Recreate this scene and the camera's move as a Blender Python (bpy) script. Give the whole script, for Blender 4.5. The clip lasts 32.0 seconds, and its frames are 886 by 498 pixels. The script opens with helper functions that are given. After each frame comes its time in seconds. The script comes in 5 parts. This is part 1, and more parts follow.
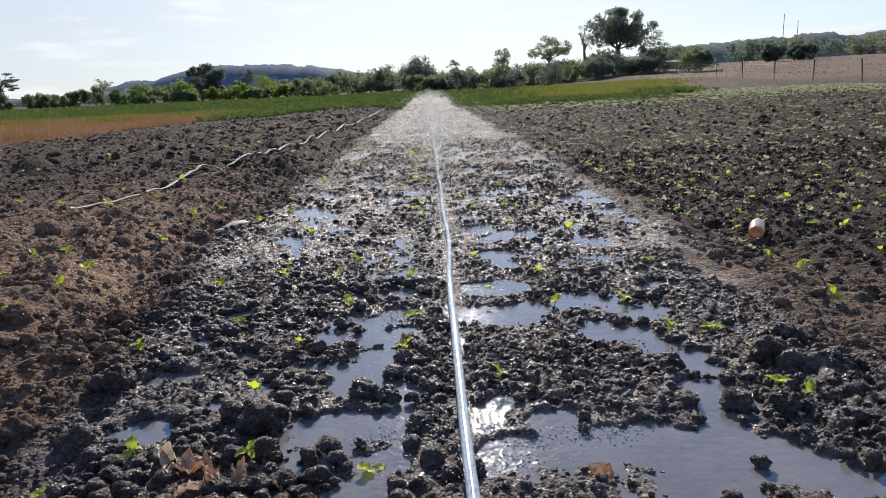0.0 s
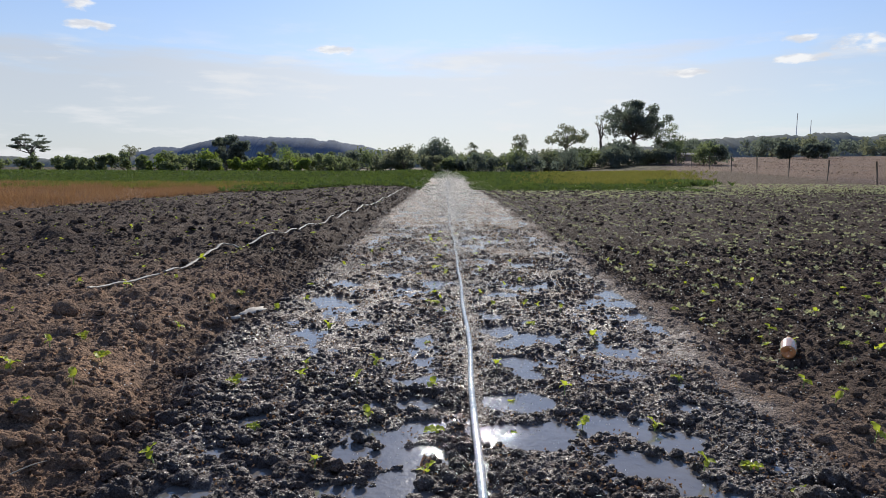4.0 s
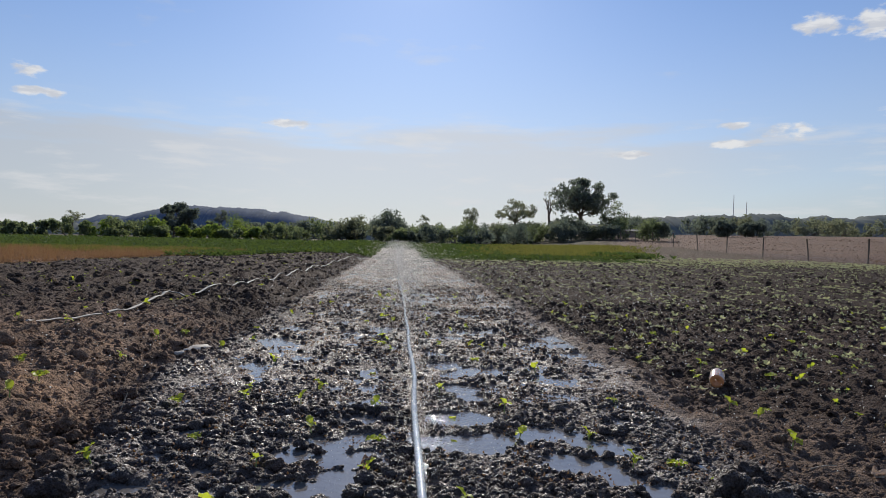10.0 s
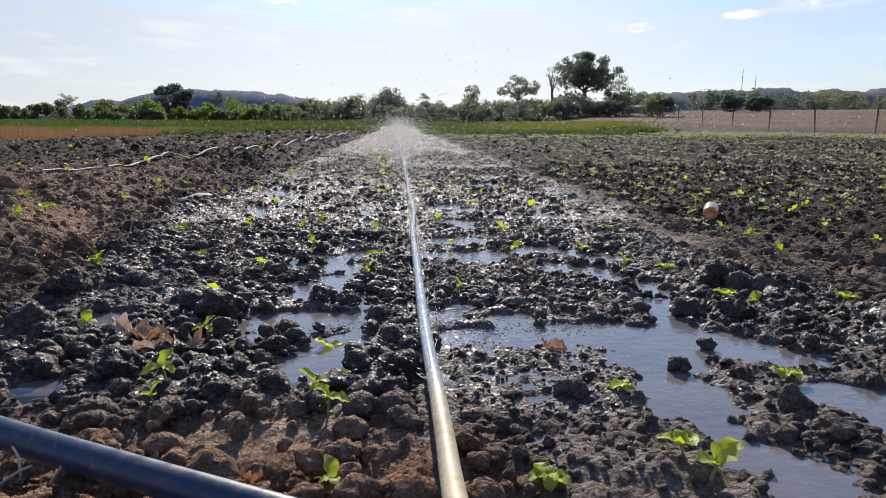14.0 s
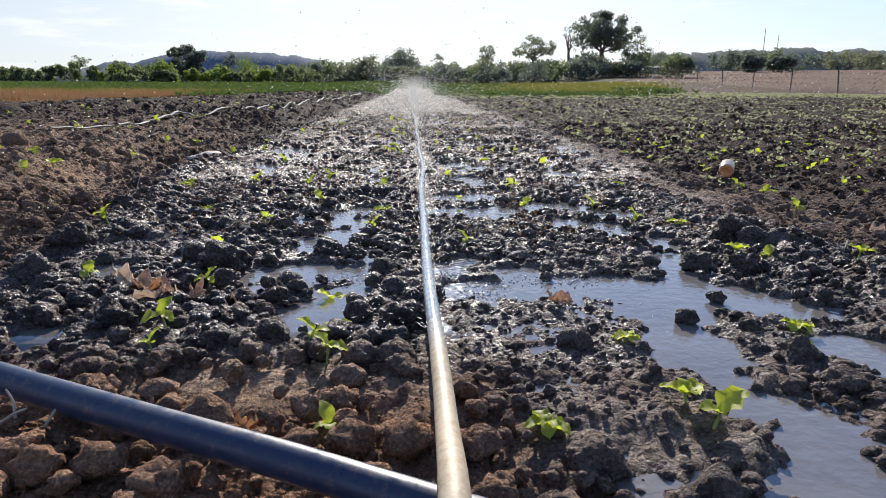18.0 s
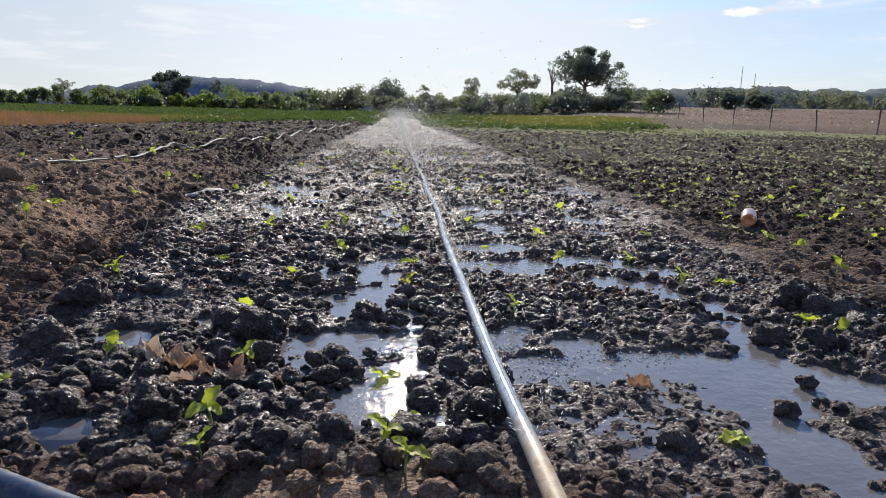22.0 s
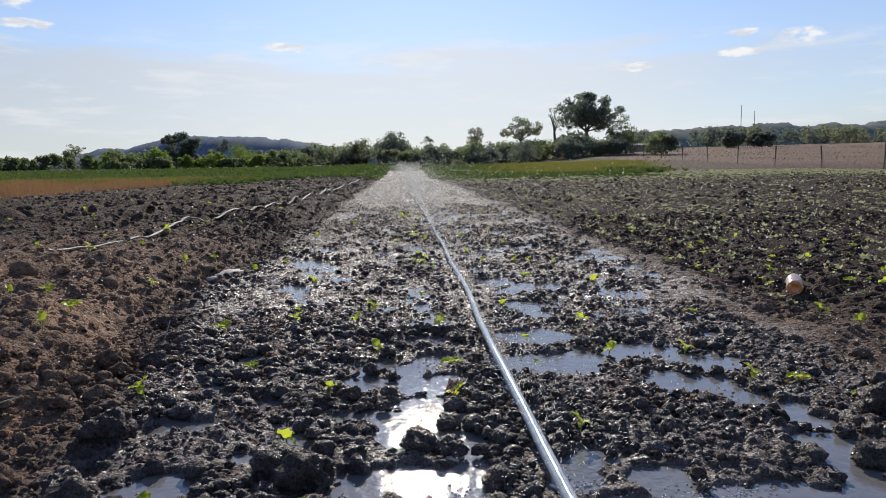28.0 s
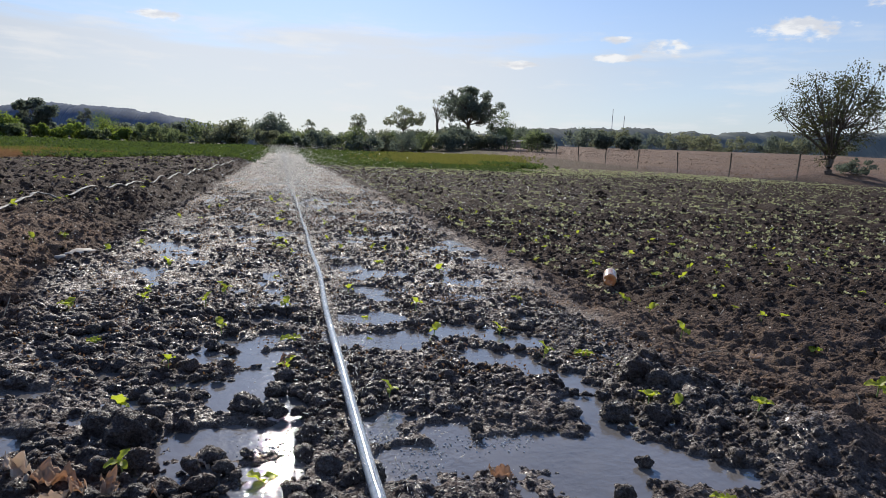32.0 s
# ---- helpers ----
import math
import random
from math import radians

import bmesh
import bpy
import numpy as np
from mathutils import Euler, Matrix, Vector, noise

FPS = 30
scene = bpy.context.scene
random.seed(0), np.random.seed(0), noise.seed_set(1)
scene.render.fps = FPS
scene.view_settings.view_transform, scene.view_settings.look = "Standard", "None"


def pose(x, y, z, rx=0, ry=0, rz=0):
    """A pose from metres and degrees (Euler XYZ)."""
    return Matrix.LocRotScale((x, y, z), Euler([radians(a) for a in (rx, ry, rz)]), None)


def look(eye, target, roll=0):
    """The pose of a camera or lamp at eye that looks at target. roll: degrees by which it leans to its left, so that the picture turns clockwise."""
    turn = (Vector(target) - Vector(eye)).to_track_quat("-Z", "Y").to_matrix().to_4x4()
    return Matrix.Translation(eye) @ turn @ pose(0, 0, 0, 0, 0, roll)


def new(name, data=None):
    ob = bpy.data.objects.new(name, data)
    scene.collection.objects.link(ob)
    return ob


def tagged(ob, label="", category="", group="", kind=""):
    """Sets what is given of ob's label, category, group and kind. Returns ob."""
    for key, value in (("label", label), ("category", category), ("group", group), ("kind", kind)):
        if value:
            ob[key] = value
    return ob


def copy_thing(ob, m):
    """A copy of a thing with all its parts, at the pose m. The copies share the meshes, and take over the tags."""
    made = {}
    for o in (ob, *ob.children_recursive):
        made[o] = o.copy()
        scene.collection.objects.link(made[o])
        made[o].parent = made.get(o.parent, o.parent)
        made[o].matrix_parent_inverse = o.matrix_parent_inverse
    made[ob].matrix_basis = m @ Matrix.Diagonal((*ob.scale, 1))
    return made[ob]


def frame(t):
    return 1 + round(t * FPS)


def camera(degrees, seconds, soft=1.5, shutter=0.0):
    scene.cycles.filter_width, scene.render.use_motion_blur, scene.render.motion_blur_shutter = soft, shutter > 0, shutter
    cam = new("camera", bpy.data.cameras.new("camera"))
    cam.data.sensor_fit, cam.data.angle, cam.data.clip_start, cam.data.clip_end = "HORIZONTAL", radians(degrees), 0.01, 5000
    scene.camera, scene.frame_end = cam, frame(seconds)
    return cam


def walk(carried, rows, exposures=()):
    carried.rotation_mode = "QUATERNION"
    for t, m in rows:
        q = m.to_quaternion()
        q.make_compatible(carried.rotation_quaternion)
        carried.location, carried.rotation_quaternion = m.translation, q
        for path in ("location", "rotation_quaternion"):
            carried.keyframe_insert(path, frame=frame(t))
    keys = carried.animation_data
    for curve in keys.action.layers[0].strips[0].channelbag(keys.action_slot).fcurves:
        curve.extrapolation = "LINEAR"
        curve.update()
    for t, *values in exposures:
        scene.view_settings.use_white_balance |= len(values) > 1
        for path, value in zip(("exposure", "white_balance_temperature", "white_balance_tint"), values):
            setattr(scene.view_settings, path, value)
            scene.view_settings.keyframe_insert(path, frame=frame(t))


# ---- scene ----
import functools

cam = camera(66.0, 32.0, 0.5)
PATH = [
    (0, (0.387, 0.009, 0.812), (0.407, 1.955, 0.352), -2.6),
    (0.5, (0.376, 0.037, 0.821), (0.374, 1.982, 0.357), 0.8),
    (1, (0.369, 0.05, 0.853), (0.356, 2.011, 0.46), 0.1),
    (1.5, (0.361, 0.05, 0.864), (0.341, 2.02, 0.52), -0.3),
    (2, (0.357, 0.058, 0.874), (0.339, 2.025, 0.511), -0.2),
    (2.5, (0.359, 0.075, 0.893), (0.355, 2.038, 0.511), -0.4),
    (3, (0.357, 0.089, 0.917), (0.368, 2.065, 0.61), 0.1),
    (3.5, (0.35, 0.097, 0.928), (0.347, 2.078, 0.656), -0.3),
    (4, (0.328, 0.093, 0.928), (0.32, 2.079, 0.691), 0.2),
    (4.5, (0.304, 0.086, 0.896), (0.245, 2.072, 0.664), -0.9),
    (6.5, (0.312, 0.046, 0.8), (0.328, 2.04, 0.651), -4.2),
    (7, (0.326, 0.033, 0.766), (0.349, 2.025, 0.582), -6.0),
    (7.5, (0.352, 0.025, 0.734), (0.449, 2.013, 0.537), -4.8),
    (8, (0.341, 0.022, 0.708), (0.407, 2.009, 0.489), -2.5),
    (8.5, (0.343, -0.003, 0.697), (0.376, 1.986, 0.487), -0.7),
    (9, (0.359, -0.043, 0.716), (0.24, 1.95, 0.609), 0.4),
    (9.5, (0.372, -0.054, 0.724), (0.304, 1.945, 0.685), -0.3),
    (10, (0.354, -0.052, 0.715), (0.487, 1.943, 0.694), 1.2),
    (10.5, (0.349, -0.08, 0.685), (0.7, 1.889, 0.681), 1.1),
    (11, (0.35, -0.091, 0.648), (0.597, 1.893, 0.603), 3.0),
    (11.5, (0.366, -0.081, 0.611), (0.529, 1.91, 0.527), 0.4),
    (12, (0.371, -0.098, 0.573), (0.559, 1.885, 0.394), 1.0),
    (12.5, (0.371, -0.101, 0.557), (0.533, 1.885, 0.386), 2.2),
    (13, (0.366, -0.105, 0.537), (0.493, 1.878, 0.304), 0.5),
    (13.5, (0.374, -0.102, 0.506), (0.498, 1.871, 0.206), -0.0),
    (14, (0.377, -0.106, 0.475), (0.506, 1.856, 0.111), 0.3),
    (14.5, (0.384, -0.107, 0.458), (0.514, 1.847, 0.053), 0.1),
    (15, (0.386, -0.107, 0.453), (0.52, 1.843, 0.028), -0.2),
    (15.5, (0.388, -0.1, 0.444), (0.498, 1.847, 0.0), -0.1),
    (17.5, (0.394, -0.086, 0.441), (0.495, 1.856, -0.028), -0.6),
    (18, (0.402, -0.083, 0.441), (0.489, 1.859, -0.028), 0.2),
    (18.5, (0.402, -0.078, 0.452), (0.503, 1.874, 0.028), 0.5),
    (19, (0.404, -0.069, 0.452), (0.51, 1.881, 0.023), 0.8),
    (19.5, (0.409, -0.065, 0.449), (0.516, 1.888, 0.032), 0.5),
    (20, (0.396, -0.051, 0.437), (0.485, 1.889, -0.041), 0.2),
    (20.5, (0.35, -0.013, 0.457), (0.361, 1.94, 0.027), -1.7),
    (21, (0.317, 0.018, 0.465), (0.411, 1.976, 0.07), 0.5),
    (21.5, (0.263, 0.045, 0.473), (0.414, 1.995, 0.054), 1.0),
    (22, (0.232, 0.082, 0.5), (0.373, 2.039, 0.114), 1.4),
    (22.5, (0.215, 0.137, 0.52), (0.305, 2.099, 0.143), 1.3),
    (23, (0.215, 0.173, 0.54), (0.271, 2.142, 0.197), 1.4),
    (23.5, (0.201, 0.205, 0.552), (0.279, 2.177, 0.228), 1.6),
    (24, (0.173, 0.23, 0.56), (0.201, 2.205, 0.247), 2.1),
    (24.5, (0.152, 0.251, 0.557), (0.161, 2.221, 0.211), 1.1),
    (26.5, (0.136, 0.284, 0.601), (0.222, 2.261, 0.312), 0.3),
    (27, (0.149, 0.27, 0.625), (0.279, 2.25, 0.372), 0.8),
    (27.5, (0.134, 0.274, 0.65), (0.233, 2.26, 0.435), 1.1),
    (28, (0.133, 0.266, 0.635), (0.251, 2.247, 0.387), -0.9),
    (28.5, (0.176, 0.245, 0.644), (0.438, 2.213, 0.409), -0.4),
    (29, (0.216, 0.163, 0.651), (0.568, 2.122, 0.452), -1.4),
    (29.5, (0.277, 0.101, 0.65), (0.666, 2.053, 0.454), -0.9),
    (30, (0.285, 0.056, 0.649), (0.708, 2.002, 0.462), 1.6),
    (30.5, (0.259, 0.056, 0.624), (0.673, 2.0, 0.405), 0.3),
    (31, (0.266, 0.028, 0.623), (0.818, 1.932, 0.359), 0.9),
    (31.5, (0.254, 0.0, 0.664), (0.822, 1.895, 0.372), 0.5),
    (32, (0.249, -0.004, 0.673), (0.713, 1.922, 0.395), 2.4),
]
# exposure follows the clip's own automatic brightness
EXPOSURES = [(0, 0.2), (1, 0.1), (2, 0.02), (3, -0.04), (4, -0.1), (6.5, -0.16), (8, -0.13), (9, -0.24), (10, -0.36), (10.5, -0.38),
             (11.5, -0.26), (12.5, -0.12), (13.5, 0.03), (15, 0.23), (17.5, 0.3), (19, 0.26), (21, 0.17), (22.5, 0.04), (24, -0.03), (27, -0.05),
             (28, -0.1), (30, -0.16), (32, -0.12)]
walk(cam, [(t, look(e, g, r)) for t, e, g, r in PATH], EXPOSURES)

# ---- light ----
SUN_EL, SUN_AZ = radians(26.5), radians(1.2)          # azimuth from +y towards +x
SUN_WAY = (math.sin(SUN_AZ) * math.cos(SUN_EL), math.cos(SUN_AZ) * math.cos(SUN_EL), math.sin(SUN_EL))
world = bpy.data.worlds.new("sky_world")
scene.world = world
world.use_nodes = True
wn, wl = world.node_tree.nodes, world.node_tree.links
wn.clear()


def math_node(nodes, links, op, a, b=None, clamp=False):
    n = nodes.new("ShaderNodeMath")
    n.operation, n.use_clamp = op, clamp
    for i, v in enumerate((a, b)):
        if v is None:
            continue
        if isinstance(v, (int, float)):
            n.inputs[i].default_value = v
        else:
            links.new(v, n.inputs[i])
    return n.outputs[0]


# small heaped clouds: azimuth, elevation, half width and half height in degrees
HEAPS = ((32.5, 16.2, 1.8, 0.7), (36.1, 15.7, 1.9, 1.0), (40.1, 15.9, 2.6, 0.9), (39.9, 9.9, 3.4, 0.8), (26.8, 9.4, 1.3, 0.3), (30.6, 8.7, 1.8, 0.6),
         (26.8, 8.0, 2.3, 0.3), (-9.2, 9.3, 1.9, 0.35), (-27.8, 11.6, 1.0, 0.6), (-26.8, 10.1, 1.5, 0.35), (-34.5, 9.7, 1.0, 0.3), (19.0, 7.3, 1.8, 0.3), (48, 12, 4, 1.0), (-46, 13, 4, 0.9))


def build_world():
    out = wn.new("ShaderNodeOutputWorld")
    bg = wn.new("ShaderNodeBackground")
    sky = wn.new("ShaderNodeTexSky")
    sky.sky_type, sky.sun_disc = "NISHITA", False
    sky.sun_elevation, sky.sun_rotation = SUN_EL, SUN_AZ
    sky.air_density, sky.dust_density, sky.ozone_density = 1.0, 0.05, 2.0
    geo = wn.new("ShaderNodeTexCoord")
    sep = wn.new("ShaderNodeSeparateXYZ")
    wl.new(geo.outputs["Generated"], sep.inputs[0])
    op = functools.partial(math_node, wn, wl)
    z = op("MAXIMUM", sep.outputs[2], 0.0)
    az = op("MULTIPLY", op("ARCTAN2", sep.outputs[0], sep.outputs[1]), 180 / math.pi)
    el = op("MULTIPLY", op("ARCSINE", z), 180 / math.pi)

    def noise_at(sx, sy, scale, detail, shift=0.0):
        comb = wn.new("ShaderNodeCombineXYZ")
        wl.new(op("MULTIPLY", az, sx), comb.inputs[0])
        wl.new(op("MULTIPLY", el, sy), comb.inputs[1])
        comb.inputs[2].default_value = shift
        n = wn.new("ShaderNodeTexNoise")
        n.inputs["Scale"].default_value, n.inputs["Detail"].default_value, n.inputs["Roughness"].default_value = scale, detail, 0.55
        wl.new(comb.outputs[0], n.inputs["Vector"])
        return n.outputs["Fac"]

    def ramp(v, lo, hi, top=1.0):
        r = wn.new("ShaderNodeMapRange")
        r.interpolation_type = "SMOOTHSTEP"
        for k, x in zip(("From Min", "From Max", "To Min", "To Max"), (lo, hi, 0.0, top)):
            r.inputs[k].default_value = x
        wl.new(v, r.inputs["Value"])
        return r.outputs[0]

    def blend(fac, one, two, kind="MIX"):
        x = wn.new("ShaderNodeMix")
        x.data_type, x.blend_type = "RGBA", kind
        for key, v in (("Factor", fac), ("A", one), ("B", two)):
            if isinstance(v, tuple):
                x.inputs[key].default_value = (*v, 1)
            elif isinstance(v, float):
                x.inputs[key].default_value = v
            else:
                wl.new(v, x.inputs[key])
        return x.outputs["Result"]
    blue = blend(1.0, sky.outputs[0], (0.90, 1.03, 1.30), "MULTIPLY")
    # haze thickens towards the horizon; the deck's upper rim is uneven
    uneven = op("MULTIPLY", op("SUBTRACT", noise_at(0.07, 0.5, 1.0, 6.0, 2.0), 0.5), 7.0)
    deck = ramp(op("SUBTRACT", op("ADD", uneven, 9.0), el), -2.4, 1.8, 0.84)
    veil = op("POWER", op("SUBTRACT", 1.0, op("MULTIPLY", z, 1.9), True), 2.2)
    deck = op("MULTIPLY", deck, op("SUBTRACT", 1.0, ramp(az, 12.0, 40.0, 0.35)))
    cover = op("MAXIMUM", deck, op("MULTIPLY", veil, 0.9))
    wisps = ramp(noise_at(0.05, 0.16, 1.3, 7.0, 8.0), 0.48, 0.78, 0.6)
    aside = ramp(op("ABSOLUTE", op("SUBTRACT", az, 3.0)), 9.0, 34.0, 0.85)
    col = blend(op("MAXIMUM", cover, wisps), blue, blend(aside, (7.25, 7.35, 7.55), (5.6, 5.85, 6.25)))
    # billows inside the deck
    col = blend(op("MULTIPLY", deck, ramp(noise_at(0.11, 0.55, 1.5, 6.0, 5.0), 0.5, 0.72, 0.75)), col, (8.1, 8.25, 8.5))
    # heaped clouds, bright above and greyer at their base
    lumps_of_cloud = None
    ragged = op("MULTIPLY", op("SUBTRACT", noise_at(0.55, 1.1, 1.0, 6.0, 11.0), 0.5), 3.6)
    for a, e, wa, we in HEAPS:
        da = op("DIVIDE", op("SUBTRACT", az, a), wa * 1.3)
        de = op("DIVIDE", op("SUBTRACT", el, e), we * 1.3)
        m = op("SUBTRACT", 0.75, op("ADD", op("MULTIPLY", da, da), op("MULTIPLY", de, de)))
        lumps_of_cloud = m if lumps_of_cloud is None else op("MAXIMUM", lumps_of_cloud, m)
    body = ramp(op("ADD", lumps_of_cloud, ragged), -0.05, 0.75, 0.9)
    col = blend(body, col, blend(ramp(noise_at(0.4, 1.3, 1.0, 4.0, 21.0), 0.4, 0.6), (7.0, 7.2, 7.7), (9.3, 9.3, 9.3)))
    # bright thin haze around the sun
    toward = wn.new("ShaderNodeVectorMath")
    toward.operation = "DOT_PRODUCT"
    toward.inputs[1].default_value = SUN_WAY
    wl.new(geo.outputs["Generated"], toward.inputs[0])
    near_sun = op("MAXIMUM", toward.outputs["Value"], 0.0)
    glow = op("ADD", op("MULTIPLY", op("POWER", near_sun, 700.0), 36.0), op("MULTIPLY", op("POWER", near_sun, 30.0), 1.3))
    warm = wn.new("ShaderNodeCombineXYZ")
    for i, k in enumerate((1.0, 0.98, 0.94)):
        wl.new(op("MULTIPLY", glow, k), warm.inputs[i])
    total = wn.new("ShaderNodeVectorMath")
    total.operation = "ADD"
    wl.new(col, total.inputs[0])
    wl.new(warm.outputs[0], total.inputs[1])
    wl.new(total.outputs[0], bg.inputs["Color"])
    bg.inputs["Strength"].default_value = 0.108
    wl.new(bg.outputs[0], out.inputs[0])


build_world()
sun = new("sun", bpy.data.lights.new("sun", "SUN"))
sun.data.energy, sun.data.angle, sun.data.color = 5.0, radians(0.5), (1.0, 0.93, 0.82)
sun.matrix_world = look(Vector(SUN_WAY) * 50, (0, 0, 0))


# ---- materials ----
class Mat:
    """A node material with short names for the nodes it wires."""

    def __init__(self, name, rough=0.6, color=(0.5, 0.5, 0.5), metal=0.0):
        self.m = bpy.data.materials.new(name)
        self.m.use_nodes = True
        self.n, self.l = self.m.node_tree.nodes, self.m.node_tree.links
        self.b = self.n["Principled BSDF"]
        self.out = self.n["Material Output"]
        self.b.inputs["Roughness"].default_value = rough
        self.b.inputs["Metallic"].default_value = metal
        self.b.inputs["Base Color"].default_value = (*color, 1)

    def noise(self, scale, detail=4.0, rough=0.55, coord="Object"):
        c = self.n.new("ShaderNodeTexCoord")
        t = self.n.new("ShaderNodeTexNoise")
        t.inputs["Scale"].default_value, t.inputs["Detail"].default_value = scale, detail
        t.inputs["Roughness"].default_value = rough
        self.l.new(c.outputs[coord], t.inputs["Vector"])
        return t.outputs["Fac"]

    def cells(self, scale, jitter=1.0):
        c = self.n.new("ShaderNodeTexCoord")
        w = self.n.new("ShaderNodeTexNoise")
        w.inputs["Scale"].default_value = scale * 0.7
        add = self.n.new("ShaderNodeVectorMath")
        add.operation = "MULTIPLY_ADD"
        add.inputs[1].default_value = (0.9 / scale,) * 3
        t = self.n.new("ShaderNodeTexVoronoi")
        t.inputs["Scale"].default_value, t.inputs["Randomness"].default_value = scale, jitter
        self.l.new(c.outputs["Object"], w.inputs["Vector"])
        self.l.new(w.outputs["Color"], add.inputs[0])
        self.l.new(c.outputs["Object"], add.inputs[2])
        self.l.new(add.outputs[0], t.inputs["Vector"])
        return t.outputs["Distance"]

    def range(self, v, a, b, c=0.0, d=1.0):
        r = self.n.new("ShaderNodeMapRange")
        for k, x in zip(("From Min", "From Max", "To Min", "To Max"), (a, b, c, d)):
            r.inputs[k].default_value = x
        self.l.new(v, r.inputs["Value"])
        return r.outputs[0]

    def mix(self, fac, a, b, blend="MIX"):
        x = self.n.new("ShaderNodeMix")
        x.data_type, x.blend_type = "RGBA", blend
        for key, v in (("Factor", fac), ("A", a), ("B", b)):
            if isinstance(v, (int, float)):
                x.inputs[key].default_value = v
            elif isinstance(v, tuple):
                x.inputs[key].default_value = (*v, 1)
            else:
                self.l.new(v, x.inputs[key])
        return x.outputs["Result"]

    def op(self, kind, a, b=None, clamp=False):
        return math_node(self.n, self.l, kind, a, b, clamp)

    def set(self, key, v):
        self.l.new(v, self.b.inputs[key])

    def bump(self, h, strength=0.5, dist=0.01, normal=None):
        b = self.n.new("ShaderNodeBump")
        b.inputs["Strength"].default_value, b.inputs["Distance"].default_value = strength, dist
        self.l.new(h, b.inputs["Height"])
        if normal is not None:
            self.l.new(normal, b.inputs["Normal"])
        return b.outputs[0]

    def attr(self, name):
        a = self.n.new("ShaderNodeAttribute")
        a.attribute_name = name
        return a

    def rand(self):
        return self.n.new("ShaderNodeObjectInfo").outputs["Random"]

    def island(self):
        return self.n.new("ShaderNodeNewGeometry").outputs["Random Per Island"]


def soil_material(name):
    """Soil whose colour and wetness come from the land-cover attributes of the sheet."""
    m = Mat(name)
    cover = m.attr("cover").outputs["Color"]
    wet = m.attr("wet").outputs["Fac"]
    fine, mid, big = m.noise(190, 5, 0.7), m.noise(38, 5, 0.65), m.noise(3.1, 4)
    col = m.mix(m.range(mid, 0.3, 0.7), m.mix(1.0, cover, (0.62, 0.60, 0.58), "MULTIPLY"), m.mix(1.0, cover, (1.35, 1.32, 1.28), "MULTIPLY"))
    col = m.mix(m.range(fine, 0.52, 0.68, 0.0, 0.8), col, m.mix(1.0, col, (2.3, 2.15, 2.0), "MULTIPLY"))
    col = m.mix(m.range(fine, 0.48, 0.34, 0.0, 0.75), col, m.mix(1.0, col, (0.42, 0.41, 0.4), "MULTIPLY"))
    col = m.mix(m.range(big, 0.35, 0.7, 0.0, 0.5), col, m.mix(1.0, col, (0.7, 0.68, 0.66), "MULTIPLY"))
    col = m.mix(m.op("MULTIPLY", wet, 0.2), col, m.mix(1.0, col, (0.58, 0.59, 0.62), "MULTIPLY"))
    m.set("Base Color", col)
    film = m.op("MULTIPLY", wet, m.op("MULTIPLY", m.range(m.noise(19, 5, 0.65), 0.34, 0.54), m.range(m.noise(150, 3, 0.6), 0.42, 0.58, 0.2, 1.0)), True)
    m.set("Roughness", m.range(film, 0.0, 1.0, 0.9, 0.17))
    m.set("Specular IOR Level", m.range(film, 0.0, 1.0, 0.1, 0.95))
    crumbs = m.op("ADD", m.op("MULTIPLY", m.cells(105), -0.75), m.op("MULTIPLY", m.cells(43), -1.5))
    grain = m.op("ADD", m.op("ADD", m.op("MULTIPLY", fine, 0.9), m.op("MULTIPLY", mid, 1.3)), crumbs)
    lumps = m.op("MULTIPLY", m.op("ADD", m.op("MULTIPLY", m.cells(11), -2.4), m.op("MULTIPLY", m.noise(6, 4, 0.6), 1.6)), m.op("SUBTRACT", 1.0, wet, True))
    m.set("Normal", m.bump(m.op("ADD", grain, lumps), 1.0, 0.016))
    return m.m


SOIL = soil_material("field_soil")


def water_material():
    m = Mat("muddy_water", 0.025, (0.06, 0.053, 0.048))
    m.set("Base Color", m.mix(m.range(m.noise(5, 4), 0.35, 0.7), (0.155, 0.142, 0.135), (0.215, 0.195, 0.18)))
    m.b.inputs["IOR"].default_value = 1.42
    m.b.inputs["Specular IOR Level"].default_value = 1.0
    c = m.n.new("ShaderNodeTexCoord")
    s = m.n.new("ShaderNodeSeparateXYZ")
    m.l.new(c.outputs["Object"], s.inputs[0])
    splash = m.range(m.op("ABSOLUTE", m.op("SUBTRACT", s.outputs[0], 0.47)), 0.34, 0.06)
    splash = m.op("MULTIPLY", m.op("MULTIPLY", splash, m.noise(52, 2, 0.5)), 3.2)
    ripple = m.op("ADD", m.op("MULTIPLY", m.noise(110, 2, 0.5), 0.3), m.op("MULTIPLY", m.noise(34, 3), 1.8))
    m.set("Normal", m.bump(m.op("ADD", ripple, splash), 0.32, 0.003))
    return m.m


WATER = water_material()


